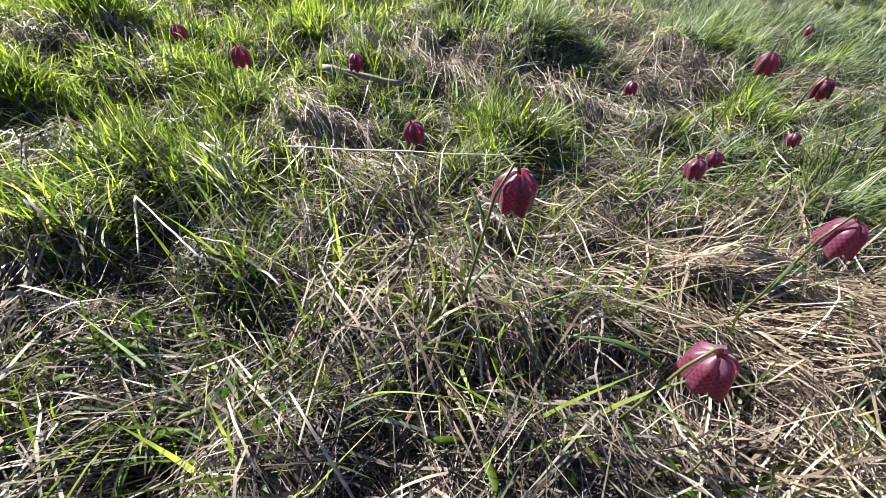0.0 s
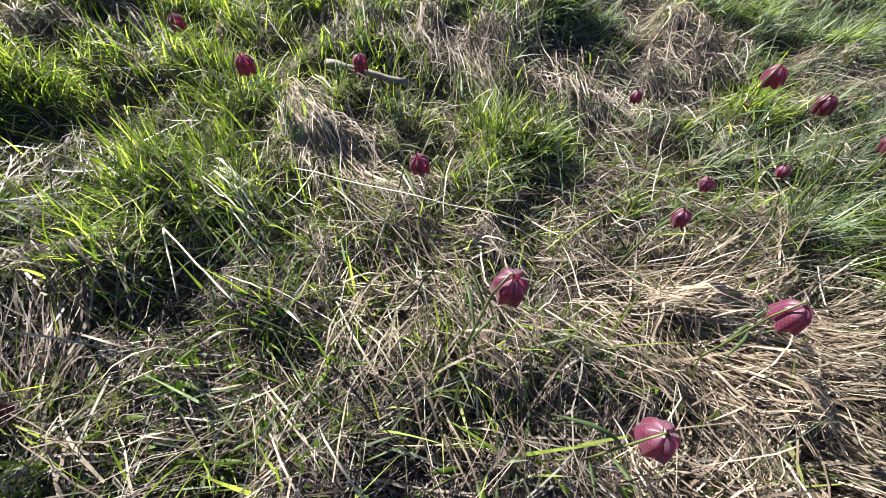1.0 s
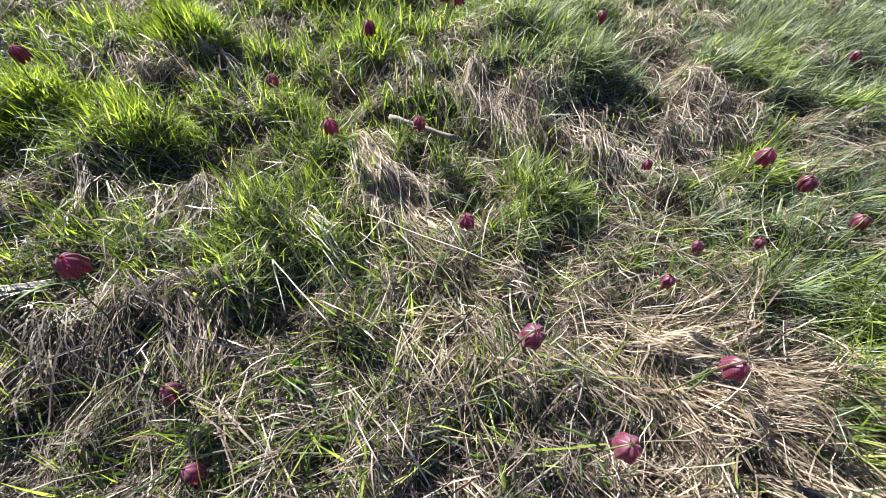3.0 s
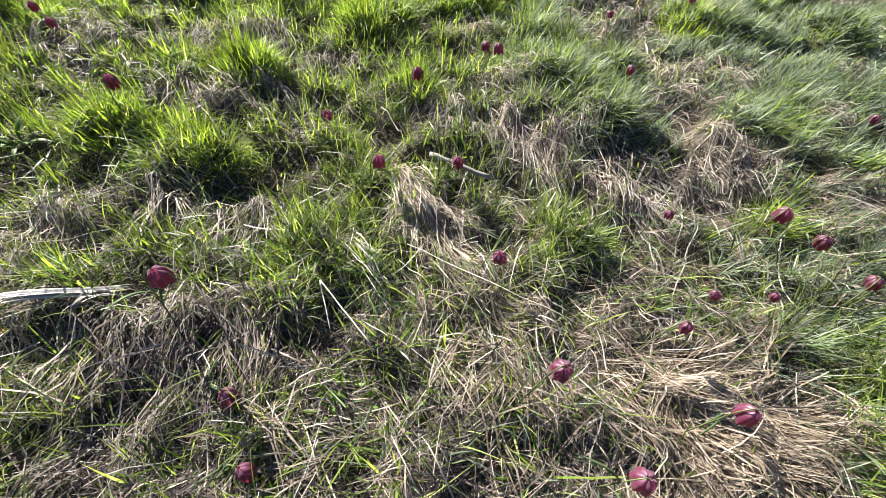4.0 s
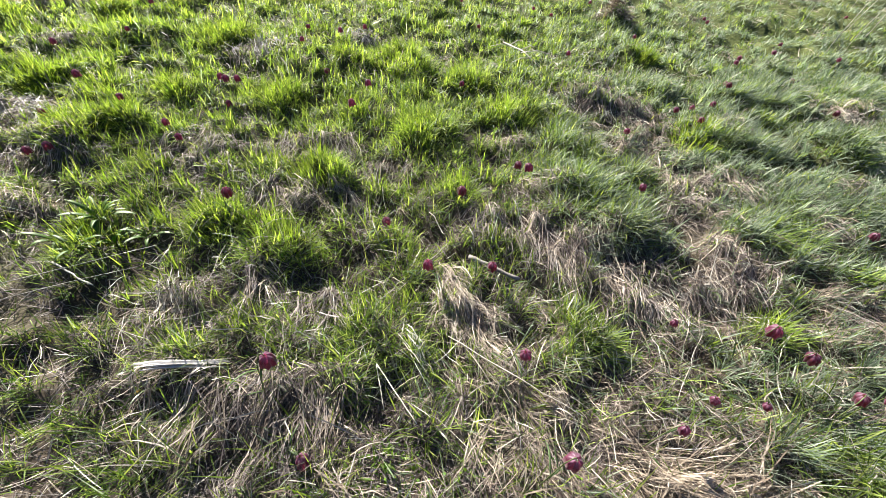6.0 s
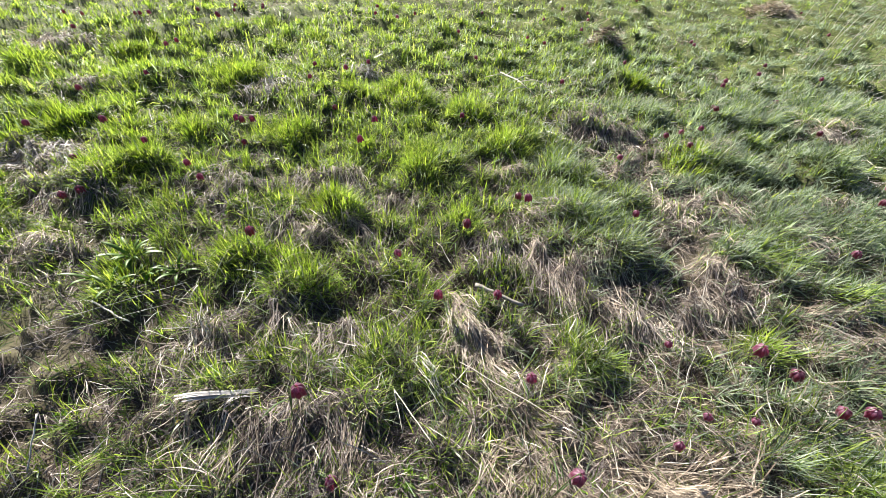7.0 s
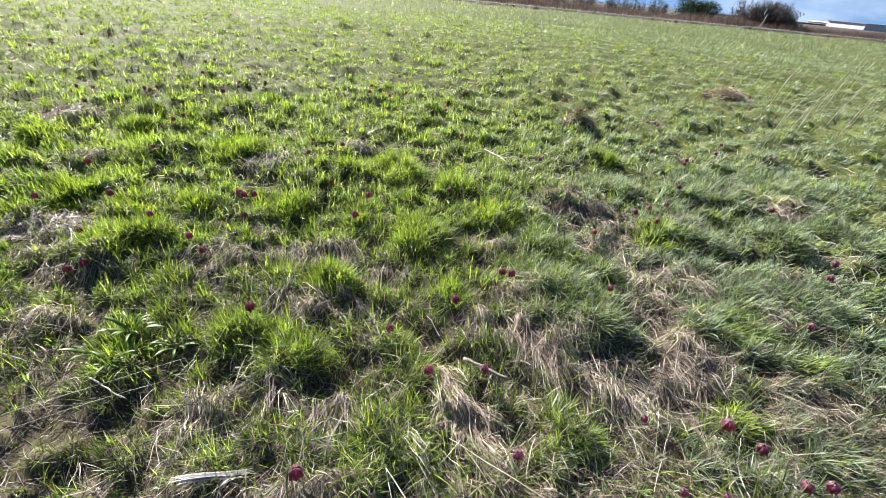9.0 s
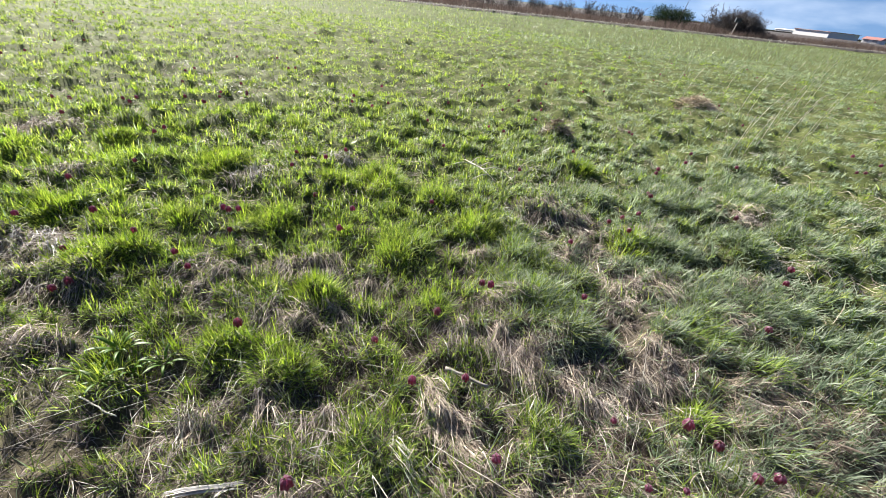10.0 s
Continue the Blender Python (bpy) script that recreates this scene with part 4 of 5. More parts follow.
def tube(bm, points, radii, sides=6):
    """A tapering round stalk through the points, closed at both ends."""
    rings = []
    pts = [Vector(p) for p in points]
    for i, p in enumerate(pts):
        way = (pts[min(i + 1, len(pts) - 1)] - pts[max(i - 1, 0)]).normalized()
        q = way.to_track_quat("Z", "Y")
        rings.append([bm.verts.new(p + q @ Vector((math.cos(2 * math.pi * k / sides), math.sin(2 * math.pi * k / sides), 0)) * radii[i]) for k in range(sides)])
    for a, b in zip(rings, rings[1:]):
        for k in range(sides):
            bm.faces.new((a[k], a[(k + 1) % sides], b[(k + 1) % sides], b[k]))
    bm.faces.new(rings[0][::-1])
    bm.faces.new(rings[-1])


def petal_mesh(name, mouth, material):
    """One of six petals of a hanging bell: attached at the origin, 38 mm long downwards, curved, with a keeled midrib."""
    bm = bmesh.new()
    uvl = bm.loops.layers.uv.new("UVMap")
    rows, cols = 9, 7
    spot = {}
    for i in range(rows):
        v = i / (rows - 1)
        r = 0.0035 + 0.0135 * min(1, math.sin(min(v * 3.4, 1.57))) ** 0.7 + (mouth - 0.017) * max(0, v - 0.45) / 0.55
        half = radians(35) * (1 - 0.12 * v) * (1 - max(0, (v - 0.72) / 0.28) ** 2.2 * 0.93)
        for j in range(cols):
            u = 2 * j / (cols - 1) - 1
            a = half * u
            rr = r + 0.0020 * (1 - abs(u)) ** 2 + 0.0012 * (1 - u * u) - 0.0008
            z = -0.038 * (v - 0.10 * v * (1 - v)) - 0.001 * u * u
            spot[i, j] = (bm.verts.new((rr * math.sin(a), rr * math.cos(a), z)), (0.5 + 0.5 * u * 0.8, v * 1.6))
    for i in range(rows - 1):
        for j in range(cols - 1):
            keys = [(i, j), (i + 1, j), (i + 1, j + 1), (i, j + 1)]
            f = bm.faces.new([spot[k][0] for k in keys])
            for lp, k in zip(f.loops, keys):
                lp[uvl].uv = spot[k][1]
    me = bpy.data.meshes.new(name)
    bm.to_mesh(me)
    bm.free()
    me.shade_smooth()
    me.materials.append(material)
    return me


def leaf_mesh(name, length, width, droop, material, fold=0.25, k=7):
    """A lance-shaped leaf from the origin along +x, rising and drooping, folded along its midrib, with thickness."""
    bm = bmesh.new()
    rows = []
    for i in range(k):
        s = i / (k - 1)
        w = 0.5 * width * (max(0.06, math.sin(math.pi * (0.12 + 0.86 * s)) ** 0.8) if i < k - 1 else 0.04)
        px = length * s * (1 - 0.25 * droop * s)
        pz = length * (0.55 * s - droop * s * s)
        rows.append([bm.verts.new((px, e * w, pz + abs(e) * w * fold + t)) for t in (0.0, -0.0005) for e in (-1, 0, 1)])
    for a, b in zip(rows, rows[1:]):
        for p, q in ((0, 1), (1, 2), (4, 3), (5, 4), (3, 0), (2, 5)):
            bm.faces.new((a[p], b[p], b[q], a[q]))
    me = bpy.data.meshes.new(name)
    bm.to_mesh(me)
    bm.free()
    me.shade_smooth()
    me.materials.append(material)
    return me


PETALS = [petal_mesh("petal", 0.0175, PETAL), petal_mesh("petal", 0.0135, PETAL), petal_mesh("petal", 0.0210, PETAL), petal_mesh("petal", 0.0165, PETAL_DARK)]
FLOWER_LEAVES = [leaf_mesh("leaf", 0.070, 0.0042, 0.45, FLEAF), leaf_mesh("leaf", 0.085, 0.0038, 0.7, FLEAF), leaf_mesh("leaf", 0.050, 0.0038, 0.2, FLEAF)]
draw = random.Random(11)
LABELS = ["nodding purple chequered fritillary bell on a thin stem", "slim half-closed pink fritillary bell in the grass", "wide open purple fritillary bell above dead straw", "dark maroon fritillary bell nodding in the meadow"]


def fritillary(x, y, z, kind, size=1.0, tip=0.14, side=None):
    """A fritillary whose bell's middle hangs at (x, y, z)."""
    size *= 0.9
    side = draw.uniform(-0.6, 0.6) if side is None else side
    reach = draw.uniform(0.012, 0.022)
    drop = 0.019 * size
    neck = Vector((x, y, z + drop))
    back = side + math.pi + draw.uniform(-0.5, 0.5)
    foot = Vector((x + (reach + draw.uniform(0.005, 0.04)) * math.cos(back), y + (reach + draw.uniform(0.005, 0.04)) * math.sin(back), 0))
    foot.z = float(land(np.array([foot.x]), np.array([foot.y]))[0]) - 0.004
    ob = tagged(new("fritillary"), LABELS[kind], "flower", "fritillaries in the meadow")
    ob.location = foot
    top = neck - foot
    crest = top + Vector((math.cos(back), math.sin(back), 0)) * reach * 0.5 + Vector((0, 0, 0.010 * size))
    high = max(crest.z, 0.02)
    bm = bmesh.new()
    low = Vector((crest.x * 0.35, crest.y * 0.35, high * 0.5))
    shoulder = Vector((crest.x * 0.8 + math.cos(back) * 0.006, crest.y * 0.8 + math.sin(back) * 0.006, high * 0.86))
    tube(bm, [(0, 0, 0), low, shoulder, crest, (crest * 0.45 + top * 0.55) + Vector((0, 0, 0.003)), top - Vector((0, 0, 0.002))], [0.0016, 0.0014, 0.0012, 0.0011, 0.0011, 0.0013], 5)
    stem = part("stem", bm, STEM, ob)
    turn = draw.uniform(0, 6.28)
    hang = Matrix.Translation(top) @ Euler((draw.gauss(0, 0.12), -tip + draw.gauss(0, 0.12), 0)).to_matrix().to_4x4() @ Matrix.Rotation(turn, 4, "Z") @ Matrix.Scale(size, 4)
    for k in range(6):
        p = new("petal", PETALS[kind])
        p.parent = ob
        p.matrix_local = hang @ Matrix.Rotation(k * math.pi / 3, 4, "Z") @ Matrix.Scale(1.0 if k % 2 else 0.955, 4)
    for k in range(3 if high > 0.05 else 2):
        lf = new("leaf", FLOWER_LEAVES[(k + kind) % 3])
        lf.parent = stem
        h = (0.25 + 0.22 * k) * high
        lf.matrix_local = Matrix.Translation((low.x * h / max(low.z, 0.01), low.y * h / max(low.z, 0.01), h)) @ Matrix.Rotation(draw.uniform(0, 6.28), 4, "Z") @ Matrix.Rotation(draw.uniform(-0.5, 0.1), 4, "Y") @ Matrix.Scale(draw.uniform(0.75, 1.15), 4)
    return ob


# x, y, height of the bell, kind, size
NEAR = [(-0.571, 0.274, 0.201, 2, 0.95), (-0.343, 0.722, 0.114, 0, 0.95), (-0.155, 0.798, 0.092, 0, 0.9), (-0.462, 0.160, 0.040, 2, 0.9), (0.063, 0.243, 0.199, 0, 1.0),
        (0.359, 0.243, 0.171, 2, 0.9), (0.584, 0.716, 0.170, 2, 1.0), (0.672, 0.675, 0.147, 3, 1.0), (-1.042, 0.795, 0.155, 3, 1.0), (-0.536, 0.893, 0.093, 1, 0.9),
        (0.317, 0.401, 0.136, 1, 0.75), (0.365, 0.724, 0.107, 1, 0.7), (-0.031, 0.503, 0.104, 1, 0.95), (0.437, 0.526, 0.080, 1, 0.75), (0.197, 0.132, 0.136, 2, 1.0),
        (0.526, 0.517, 0.126, 1, 0.6)]
for x, y, z, kind, size in NEAR:
    fritillary(x, y, z, kind, size)
fritillary(-0.385, 0.059, 0.042, 1, 0.85, 0.7)
MIDDLE = [(0.764, 0.603, 0.121, 3), (0.814, 0.598, 0.150, 1), (-0.309, 1.026, 0.176, 3), (-0.101, 1.305, 0.148, 0), (-0.14, 1.30, 0.15, 3),
          (0.351, 1.365, 0.12, 1), (1.254, 1.44, 0.06, 2), (-1.897, 0.832, 0.10, 3), (-1.93, 0.92, 0.065, 3), (-2.24, 1.38, 0.13, 0), (0.366, 1.98, 0.06, 0)]
for x, y, z, kind in MIDDLE:
    fritillary(x, y, z + 0.0075 * y, kind, draw.uniform(0.85, 1.0))
# x, y and height of the bells farther out
FAR_A = [(-1.68, 1.24, 0.07), (-1.53, 1.14, 0.08), (-1.93, 1.29, 0.12), (-1.57, 1.52, 0.06), (-1.59, 1.575, 0.157), (-1.64, 1.60, 0.15), (-1.55, 1.60, 0.155), (-1.63, 2.38, 0.085), (-1.295, 2.03, 0.09), (-0.953, 1.80, 0.163),
         (-0.96, 1.60, 0.14), (-0.55, 2.23, 0.07), (0.63, 2.24, 0.125), (0.77, 2.42, 0.085), (0.90, 2.50, 0.085), (1.08, 2.93, 0.09), (1.05, 2.80, 0.09), (0.747, 2.16, 0.124), (1.33, 3.53, 0.11), (1.453, 1.75, 0.16),
         (1.56, 1.91, 0.16), (-2.90, 2.59, 0.13), (-2.96, 2.76, 0.11), (-2.60, 2.05, 0.12), (-2.69, 1.67, 0.14), (-1.725, 2.64, 0.115), (-1.41, 2.485, 0.175), (-1.41, 2.88, 0.10), (-2.57, 1.26, 0.12), (-2.12, 1.08, 0.10)]
FAR_B = [(-4.39, 3.10, 0.11), (-3.91, 2.75, 0.11), (-1.92, 4.50, 0.16), (-3.29, 4.01, 0.12), (-0.65, 3.38, 0.09), (-0.11, 4.24, 0.06), (1.93, 4.35, 0.07), (1.29, 3.44, 0.10), (1.70, 3.89, 0.10), (1.58, 3.19, 0.10), (2.22, 3.97, 0.10),
         (0.58, 3.73, 0.10), (-0.28, 4.20, 0.10), (0.05, 3.02, 0.10), (-0.95, 4.11, 0.10), (-3.23, 3.90, 0.10), (-3.11, 4.22, 0.10), (1.64, 2.68, 0.10)]
for x, y, z in FAR_A + FAR_B:
    fritillary(x, y, max(z, float(land(np.array([x]), np.array([y]))[0]) + 0.045), draw.choice((0, 0, 3, 3, 1, 2)), draw.uniform(0.85, 1.0))
for i in range(90):
    r, a = 4.5 * 4.0 ** draw.random(), radians(draw.uniform(-66, 44))
    x, y = r * math.sin(a), r * math.cos(a)
    fritillary(x, y, float(land(np.array([x]), np.array([y]))[0]) + draw.uniform(0.08, 0.15), draw.choice((0, 3, 3, 3, 2)), draw.uniform(0.9, 1.1))


def dead_stick(name, a, b, r0, r1, material, label, wobble=0.004, sides=8, belly=0.0):
    a, b = Vector(a), Vector(b)
    bm = bmesh.new()
    k = 9
    pts, rad = [], []
    for i in range(k):
        s = i / (k - 1)
        pts.append(a.lerp(b, s) - a + Vector((draw.gauss(0, wobble), draw.gauss(0, wobble), draw.gauss(0, wobble * 0.5))))
        rad.append((r0 + (r1 - r0) * s + (belly - r0) * (math.sin(math.pi * s) ** 0.5) * (belly > 0)) * draw.uniform(0.85, 1.12))
    tube(bm, pts, rad, sides)
    me = bpy.data.meshes.new(name)
    bm.to_mesh(me)
    bm.free()
    me.shade_smooth()
    me.materials.append(material)
    ob = tagged(new(name, me), label, "stick")
    ob.location = a
    return ob


def on_land(x, y, up=0.0):
    return (x, y, float(land(np.array([x]), np.array([y]))[0]) + up)


dead_stick("stick", (-0.235, 0.850, 0.058), (-0.062, 0.806, 0.052), 0.0075, 0.0065, WOOD, "weathered grey stick lying in the grass", 0.0014)
def reed_leaf(a, b, width, count):
    """A flat dead reed leaf, split into fibres and frayed at both ends."""
    a, b = np.array(a), np.array(b)
    way = (b - a) / np.linalg.norm(b - a)
    across = np.cross([0, 0, 1.0], way)
    across /= np.linalg.norm(across)
    off = np.linspace(-0.5, 0.5, count) * width + N(0, 0.0006, count)
    s0, s1 = U(-0.12, 0.08, count), U(0.9, 1.15, count)
    s = np.linspace(0, 1, 7)
    along = s0[:, None] + (s1 - s0)[:, None] * s
    centre = a + (b - a) * along[..., None] + across * (off[:, None] * (1 + 0.5 * (along - 0.5) ** 2))[..., None]
    centre[..., 2] += 0.006 * np.cos(off / width * 3)[:, None] + N(0, 0.0008, (count, 7)) + 0.004 * np.sin(along * 5)
    side = np.tile(across, (count, 1)) + N(0, 0.25, (count, 3))
    side /= np.linalg.norm(side, axis=1, keepdims=True)
    return tagged(strips("dead_reed_leaf", centre, side, U(0.0018, 0.0034, count), DRIED, power=5.0, blunt=0.3), "flat bleached dead reed leaf lying on straw", "dead leaf")


reed_leaf(on_land(-0.885, 0.232, 0.055), on_land(-0.752, 0.308, 0.06), 0.020, 16)
dead_stick("dry_leaf", on_land(-1.40, 0.45, 0.05), on_land(-1.25, 0.425, 0.035), 0.003, 0.002, PALE, "white curled dead leaf on the turf", 0.0015, 6, 0.003).scale = (1, 1, 0.5)
dead_stick("dry_culm", (-1.80, 0.03, 0.05), (-1.159, 0.585, 0.07), 0.0012, 0.0008, PALE, "long straight bleached grass stalk leaning over the turf", 0.003, 5)
dead_stick("dry_culm", (-1.75, 0.01, 0.04), (-1.155, 0.505, 0.06), 0.0011, 0.0007, PALE, "long straight bleached grass stalk leaning over the turf", 0.003, 5)


dead_stick("dry_culm", (-0.229, 0.539, 0.05), (0.094, 0.354, 0.165), 0.0010, 0.0007, PALE, "long bleached grass stalk hanging over the turf", 0.001, 5)
dead_stick("dry_culm", (-0.390, 0.415, 0.035), (-0.246, 0.291, 0.05), 0.0017, 0.0012, PALE, "broken bleached grass stalk lying on the turf", 0.0004, 5)
dead_stick("dry_culm", (-0.390, 0.415, 0.036), (-0.332, 0.310, 0.03), 0.0017, 0.0012, PALE, "broken bleached grass stalk lying on the turf", 0.0004, 5)


dead_stick("dry_culm", (-1.186, 0.115, 0.085), (-1.134, 0.013, 0.03), 0.0022, 0.0016, PALE, "thick bleached grass stalk leaning in the turf", 0.0008, 5)


def broadleaf(x, y, n, size, mat, rise):
    ob = tagged(new("broadleaf_plant"), "clump of broad pointed green leaves among grass", "plant", "broad-leaved plants")
    ob.location = on_land(x, y)
    shapes = [leaf_mesh("leaf", 0.11 * size, 0.015 * size, 0.45, mat, 0.3), leaf_mesh("leaf", 0.09 * size, 0.013 * size, 0.65, mat, 0.3)]
    for k in range(n):
        lf = new("leaf", shapes[k % 2])
        lf.parent = ob
        lf.matrix_local = Matrix.Rotation(k * 2.4 + draw.uniform(-0.4, 0.4), 4, "Z") @ Matrix.Translation((0.008, 0, 0.01)) @ Matrix.Rotation(draw.uniform(-0.4, 0.3) - rise, 4, "Y") @ Matrix.Scale(draw.uniform(0.7, 1.1), 4)
    return ob


for x, y, n, size in [(-1.45, 0.66, 16, 1.0), (-1.53, 0.56, 12, 0.9), (-1.36, 0.60, 14, 0.9), (-1.40, 0.52, 10, 0.8), (-1.28, 0.66, 10, 0.8), (-0.307, 0.209, 6, 0.5), (-0.247, 0.119, 7, 0.55), (-0.213, 0.134, 6, 0.5), (-0.168, 0.155, 6, 0.45), (0.05, 0.12, 5, 0.5), (-0.347, 0.16, 6, 0.5), (-0.31, 0.25, 6, 0.3), (-0.14, 0.17, 5, 0.3), (-0.42, 0.30, 5, 0.3)]:
    broadleaf(x, y, n, size, HERB if x < -1 else GREEN, 0.25 if x < -1 else 0.45)


def tall_culm(x, y, height, lean):
    ob = tagged(new("tall_dry_stalk"), "tall thin bleached grass stalk with a loose seed head", "dry grass", "tall dry stalks")
    ob.location = on_land(x, y)
    bm = bmesh.new()
    pts = [(lean * height * s * s + 0.1 * height * s, draw.gauss(0, 0.004), height * s * (1 - 0.12 * s)) for s in (0, 0.25, 0.5, 0.75, 1.0)]
    tube(bm, pts, [0.0034, 0.0031, 0.0027, 0.0022, 0.0014], 5)
    stalk = part("stalk", bm, PALE, ob)
    bm = bmesh.new()
    tip = Vector(pts[-1])
    for k in range(9):
        s = k / 9
        p = tip - Vector((0.05 * s, 0, 0.09 * s))
        tube(bm, [p, p + Vector((draw.uniform(0.0, 0.04), draw.uniform(-0.02, 0.02), draw.uniform(-0.01, 0.03)))], [0.0018, 0.0008], 4)
    part("seed_head", bm, PALE, ob)


for i in range(12):
    s = draw.random()
    tall_culm(2.5 + 1.9 * s + draw.gauss(0, 0.25), 4.0 + 3.4 * s + draw.gauss(0, 0.45), draw.uniform(0.5, 0.75), draw.uniform(0.0, 0.22))
for i in range(30):
    tall_culm(draw.uniform(2.8, 11.0), draw.uniform(6.0, 18.0), draw.uniform(0.5, 0.8), draw.uniform(0.0, 0.22))


def dead_twig(x, y):
    ob = tagged(new("dead_twig"), "white branching dead twig lying on the grass", "twig")
    ob.location = on_land(x, y, 0.05)
    for k, (ax, ay, bx, by) in enumerate([(-0.15, 0.16, 0.15, -0.22), (-0.08, 0.07, -0.24, 0.04), (0.0, -0.02, 0.20, 0.08), (0.07, -0.11, -0.06, -0.26), (-0.02, 0.02, 0.10, 0.2), (-0.1, 0.1, -0.02, 0.3)]):
        bm = bmesh.new()
        mid = Vector(((ax + bx) / 2 + 0.01, (ay + by) / 2 - 0.01, 0.02))
        tube(bm, [(ax, ay, 0.0), mid, (bx, by, -0.01)], [0.004, 0.0034, 0.002], 5)
        part("branch", bm, PALE, ob)


dead_twig(-0.27, 3.0)


def straw_heap(x, y, radius, height, count):
    """A low uneven heap of loose straw."""
    r, a = radius * np.sqrt(rng.random(count)), U(0, 6.28, count)
    px, py = x + 1.3 * r * np.cos(a), y + 0.8 * r * np.sin(a)
    pz = land(px, py) + height * (1 - (r / radius) ** 2) * U(0.2, 1.1, count)
    h, tilt, ln = U(0, 6.28, count), N(0, 0.4, count), U(0.08, 0.22, count)
    way = np.stack([np.cos(h) * np.cos(tilt), np.sin(h) * np.cos(tilt), np.sin(tilt)], 1)
    p = np.stack([px, py, pz], 1)
    centre = np.stack([p - way * ln[:, None] / 2, p + np.array([0, 0, 0.012]), p + way * ln[:, None] / 2], 1)
    side = np.cross(way, N(0, 1, (count, 3)))
    side /= np.linalg.norm(side, axis=1, keepdims=True)
    return tagged(strips("straw_heap", centre, side, U(0.004, 0.010, count), HAY if radius > 0.3 else STRAW, power=4.0, blunt=0.4), "low heap of loose pale straw on the meadow", "straw", kind="stuff")


straw_heap(3.25, 7.6, 0.36, 0.10, 1100)
straw_heap(0.49, 4.45, 0.15, 0.05, 300)


def yellow_flower(x, y):
    ob = tagged(new("yellow_flower"), "tiny yellow flower in dead grass", "flower")
    ob.location = on_land(x, y)
    bm = bmesh.new()
    tube(bm, [(0, 0, 0), (0.002, 0, 0.02), (0.001, 0.001, 0.035)], [0.0009, 0.0008, 0.0008], 5)
    part("stem", bm, STEM, ob)
    for k in range(6):
        bm = bmesh.new()
        bmesh.ops.create_uvsphere(bm, u_segments=6, v_segments=4, radius=0.0035, matrix=Matrix.Rotation(k * math.pi / 3, 4, "Z") @ Matrix.Translation((0.004, 0, 0.036)) @ Matrix.Diagonal((1.1, 0.7, 0.25, 1)))
        part("petal", bm, YELLOW, ob)


yellow_flower(-0.895, 0.193)

# ---- the far side of the field ----
def edge_y(x):
    return 50.5 + 0.27 * x


# dark ploughed strip behind the meadow
xs = np.concatenate([np.linspace(-140, -45, 40), np.linspace(-44, 75, 700), np.linspace(77, 220, 50)])
offs = (0, 0.5, 1.0, 1.5, 2.0, 2.6, 3.2, 4.0, 5.0, 6, 9, 16, 60, 900)
rows = []
for k, off in enumerate(offs):
    ridge = (0.09 if k % 2 else 0.03) if off < 6 else 0.05
    rows.append(np.stack([xs, edge_y(xs) + off + N(0, 0.12, len(xs)) + 0.3 * np.sin(xs * 0.31), 0.04 + ridge + np.abs(N(0, 0.035, len(xs))) * (off < 7)], 1))
verts = np.concatenate(rows)
verts[:len(xs), 2] = -0.05
m = len(xs)
i = np.arange(m - 1)
quads = np.concatenate([np.stack([r * m + i, r * m + i + 1, (r + 1) * m + i + 1, (r + 1) * m + i], 1) for r in range(len(rows) - 1)])
tagged(mesh_object("ploughed_strip", verts, [quads], PLOUGH, True), "dark brown turned earth along the meadow's far side", "ground", kind="structure")


def upright(name, x, y, z, heading, lean, length, width, mat, k=3):
    n = len(x)
    s = np.linspace(0, 1, k)
    a = lean[:, None] * (0.5 + s)
    centre = np.stack([x[:, None] + np.cos(heading)[:, None] * np.sin(a) * length[:, None] * s, y[:, None] + np.sin(heading)[:, None] * np.sin(a) * length[:, None] * s, z[:, None] + np.cos(a) * length[:, None] * s], 2)
    side = np.stack([np.cos(U(-0.6, 0.6, n)), np.sin(U(-0.6, 0.6, n)), np.zeros(n)], 1)
    return strips(name, centre, side, width, mat)


n = 2200
x = U(-44, 75, n)
y = edge_y(x) + 0.5 + 4.5 * rng.random(n)
stuff(upright("strip_stubble", x, y, np.full(n, 0.1), U(0, 6.28, n), U(0.4, 1.5, n), U(0.2, 0.5, n), U(0.03, 0.10, n), PALE), "bleached dead stems lying on the turned earth", "stubble")
n = 18000
x = U(-60, 70, n)
y = edge_y(x) + 4 + 10 * rng.random(n)
tall = 0.85 + 0.2 * field(x, y, 14.0, 3) + 0.55 * np.exp(-((np.degrees(np.arctan2(x, y)) - 21.0) / 1.6) ** 2)
stuff(upright("dead_reeds", x, y, np.full(n, 0.1), U(0, 6.28, n), U(0, 0.35, n), tall * U(0.5, 1.15, n), U(0.025, 0.055, n), REED), "brown dead reeds along the ditch", "reeds")


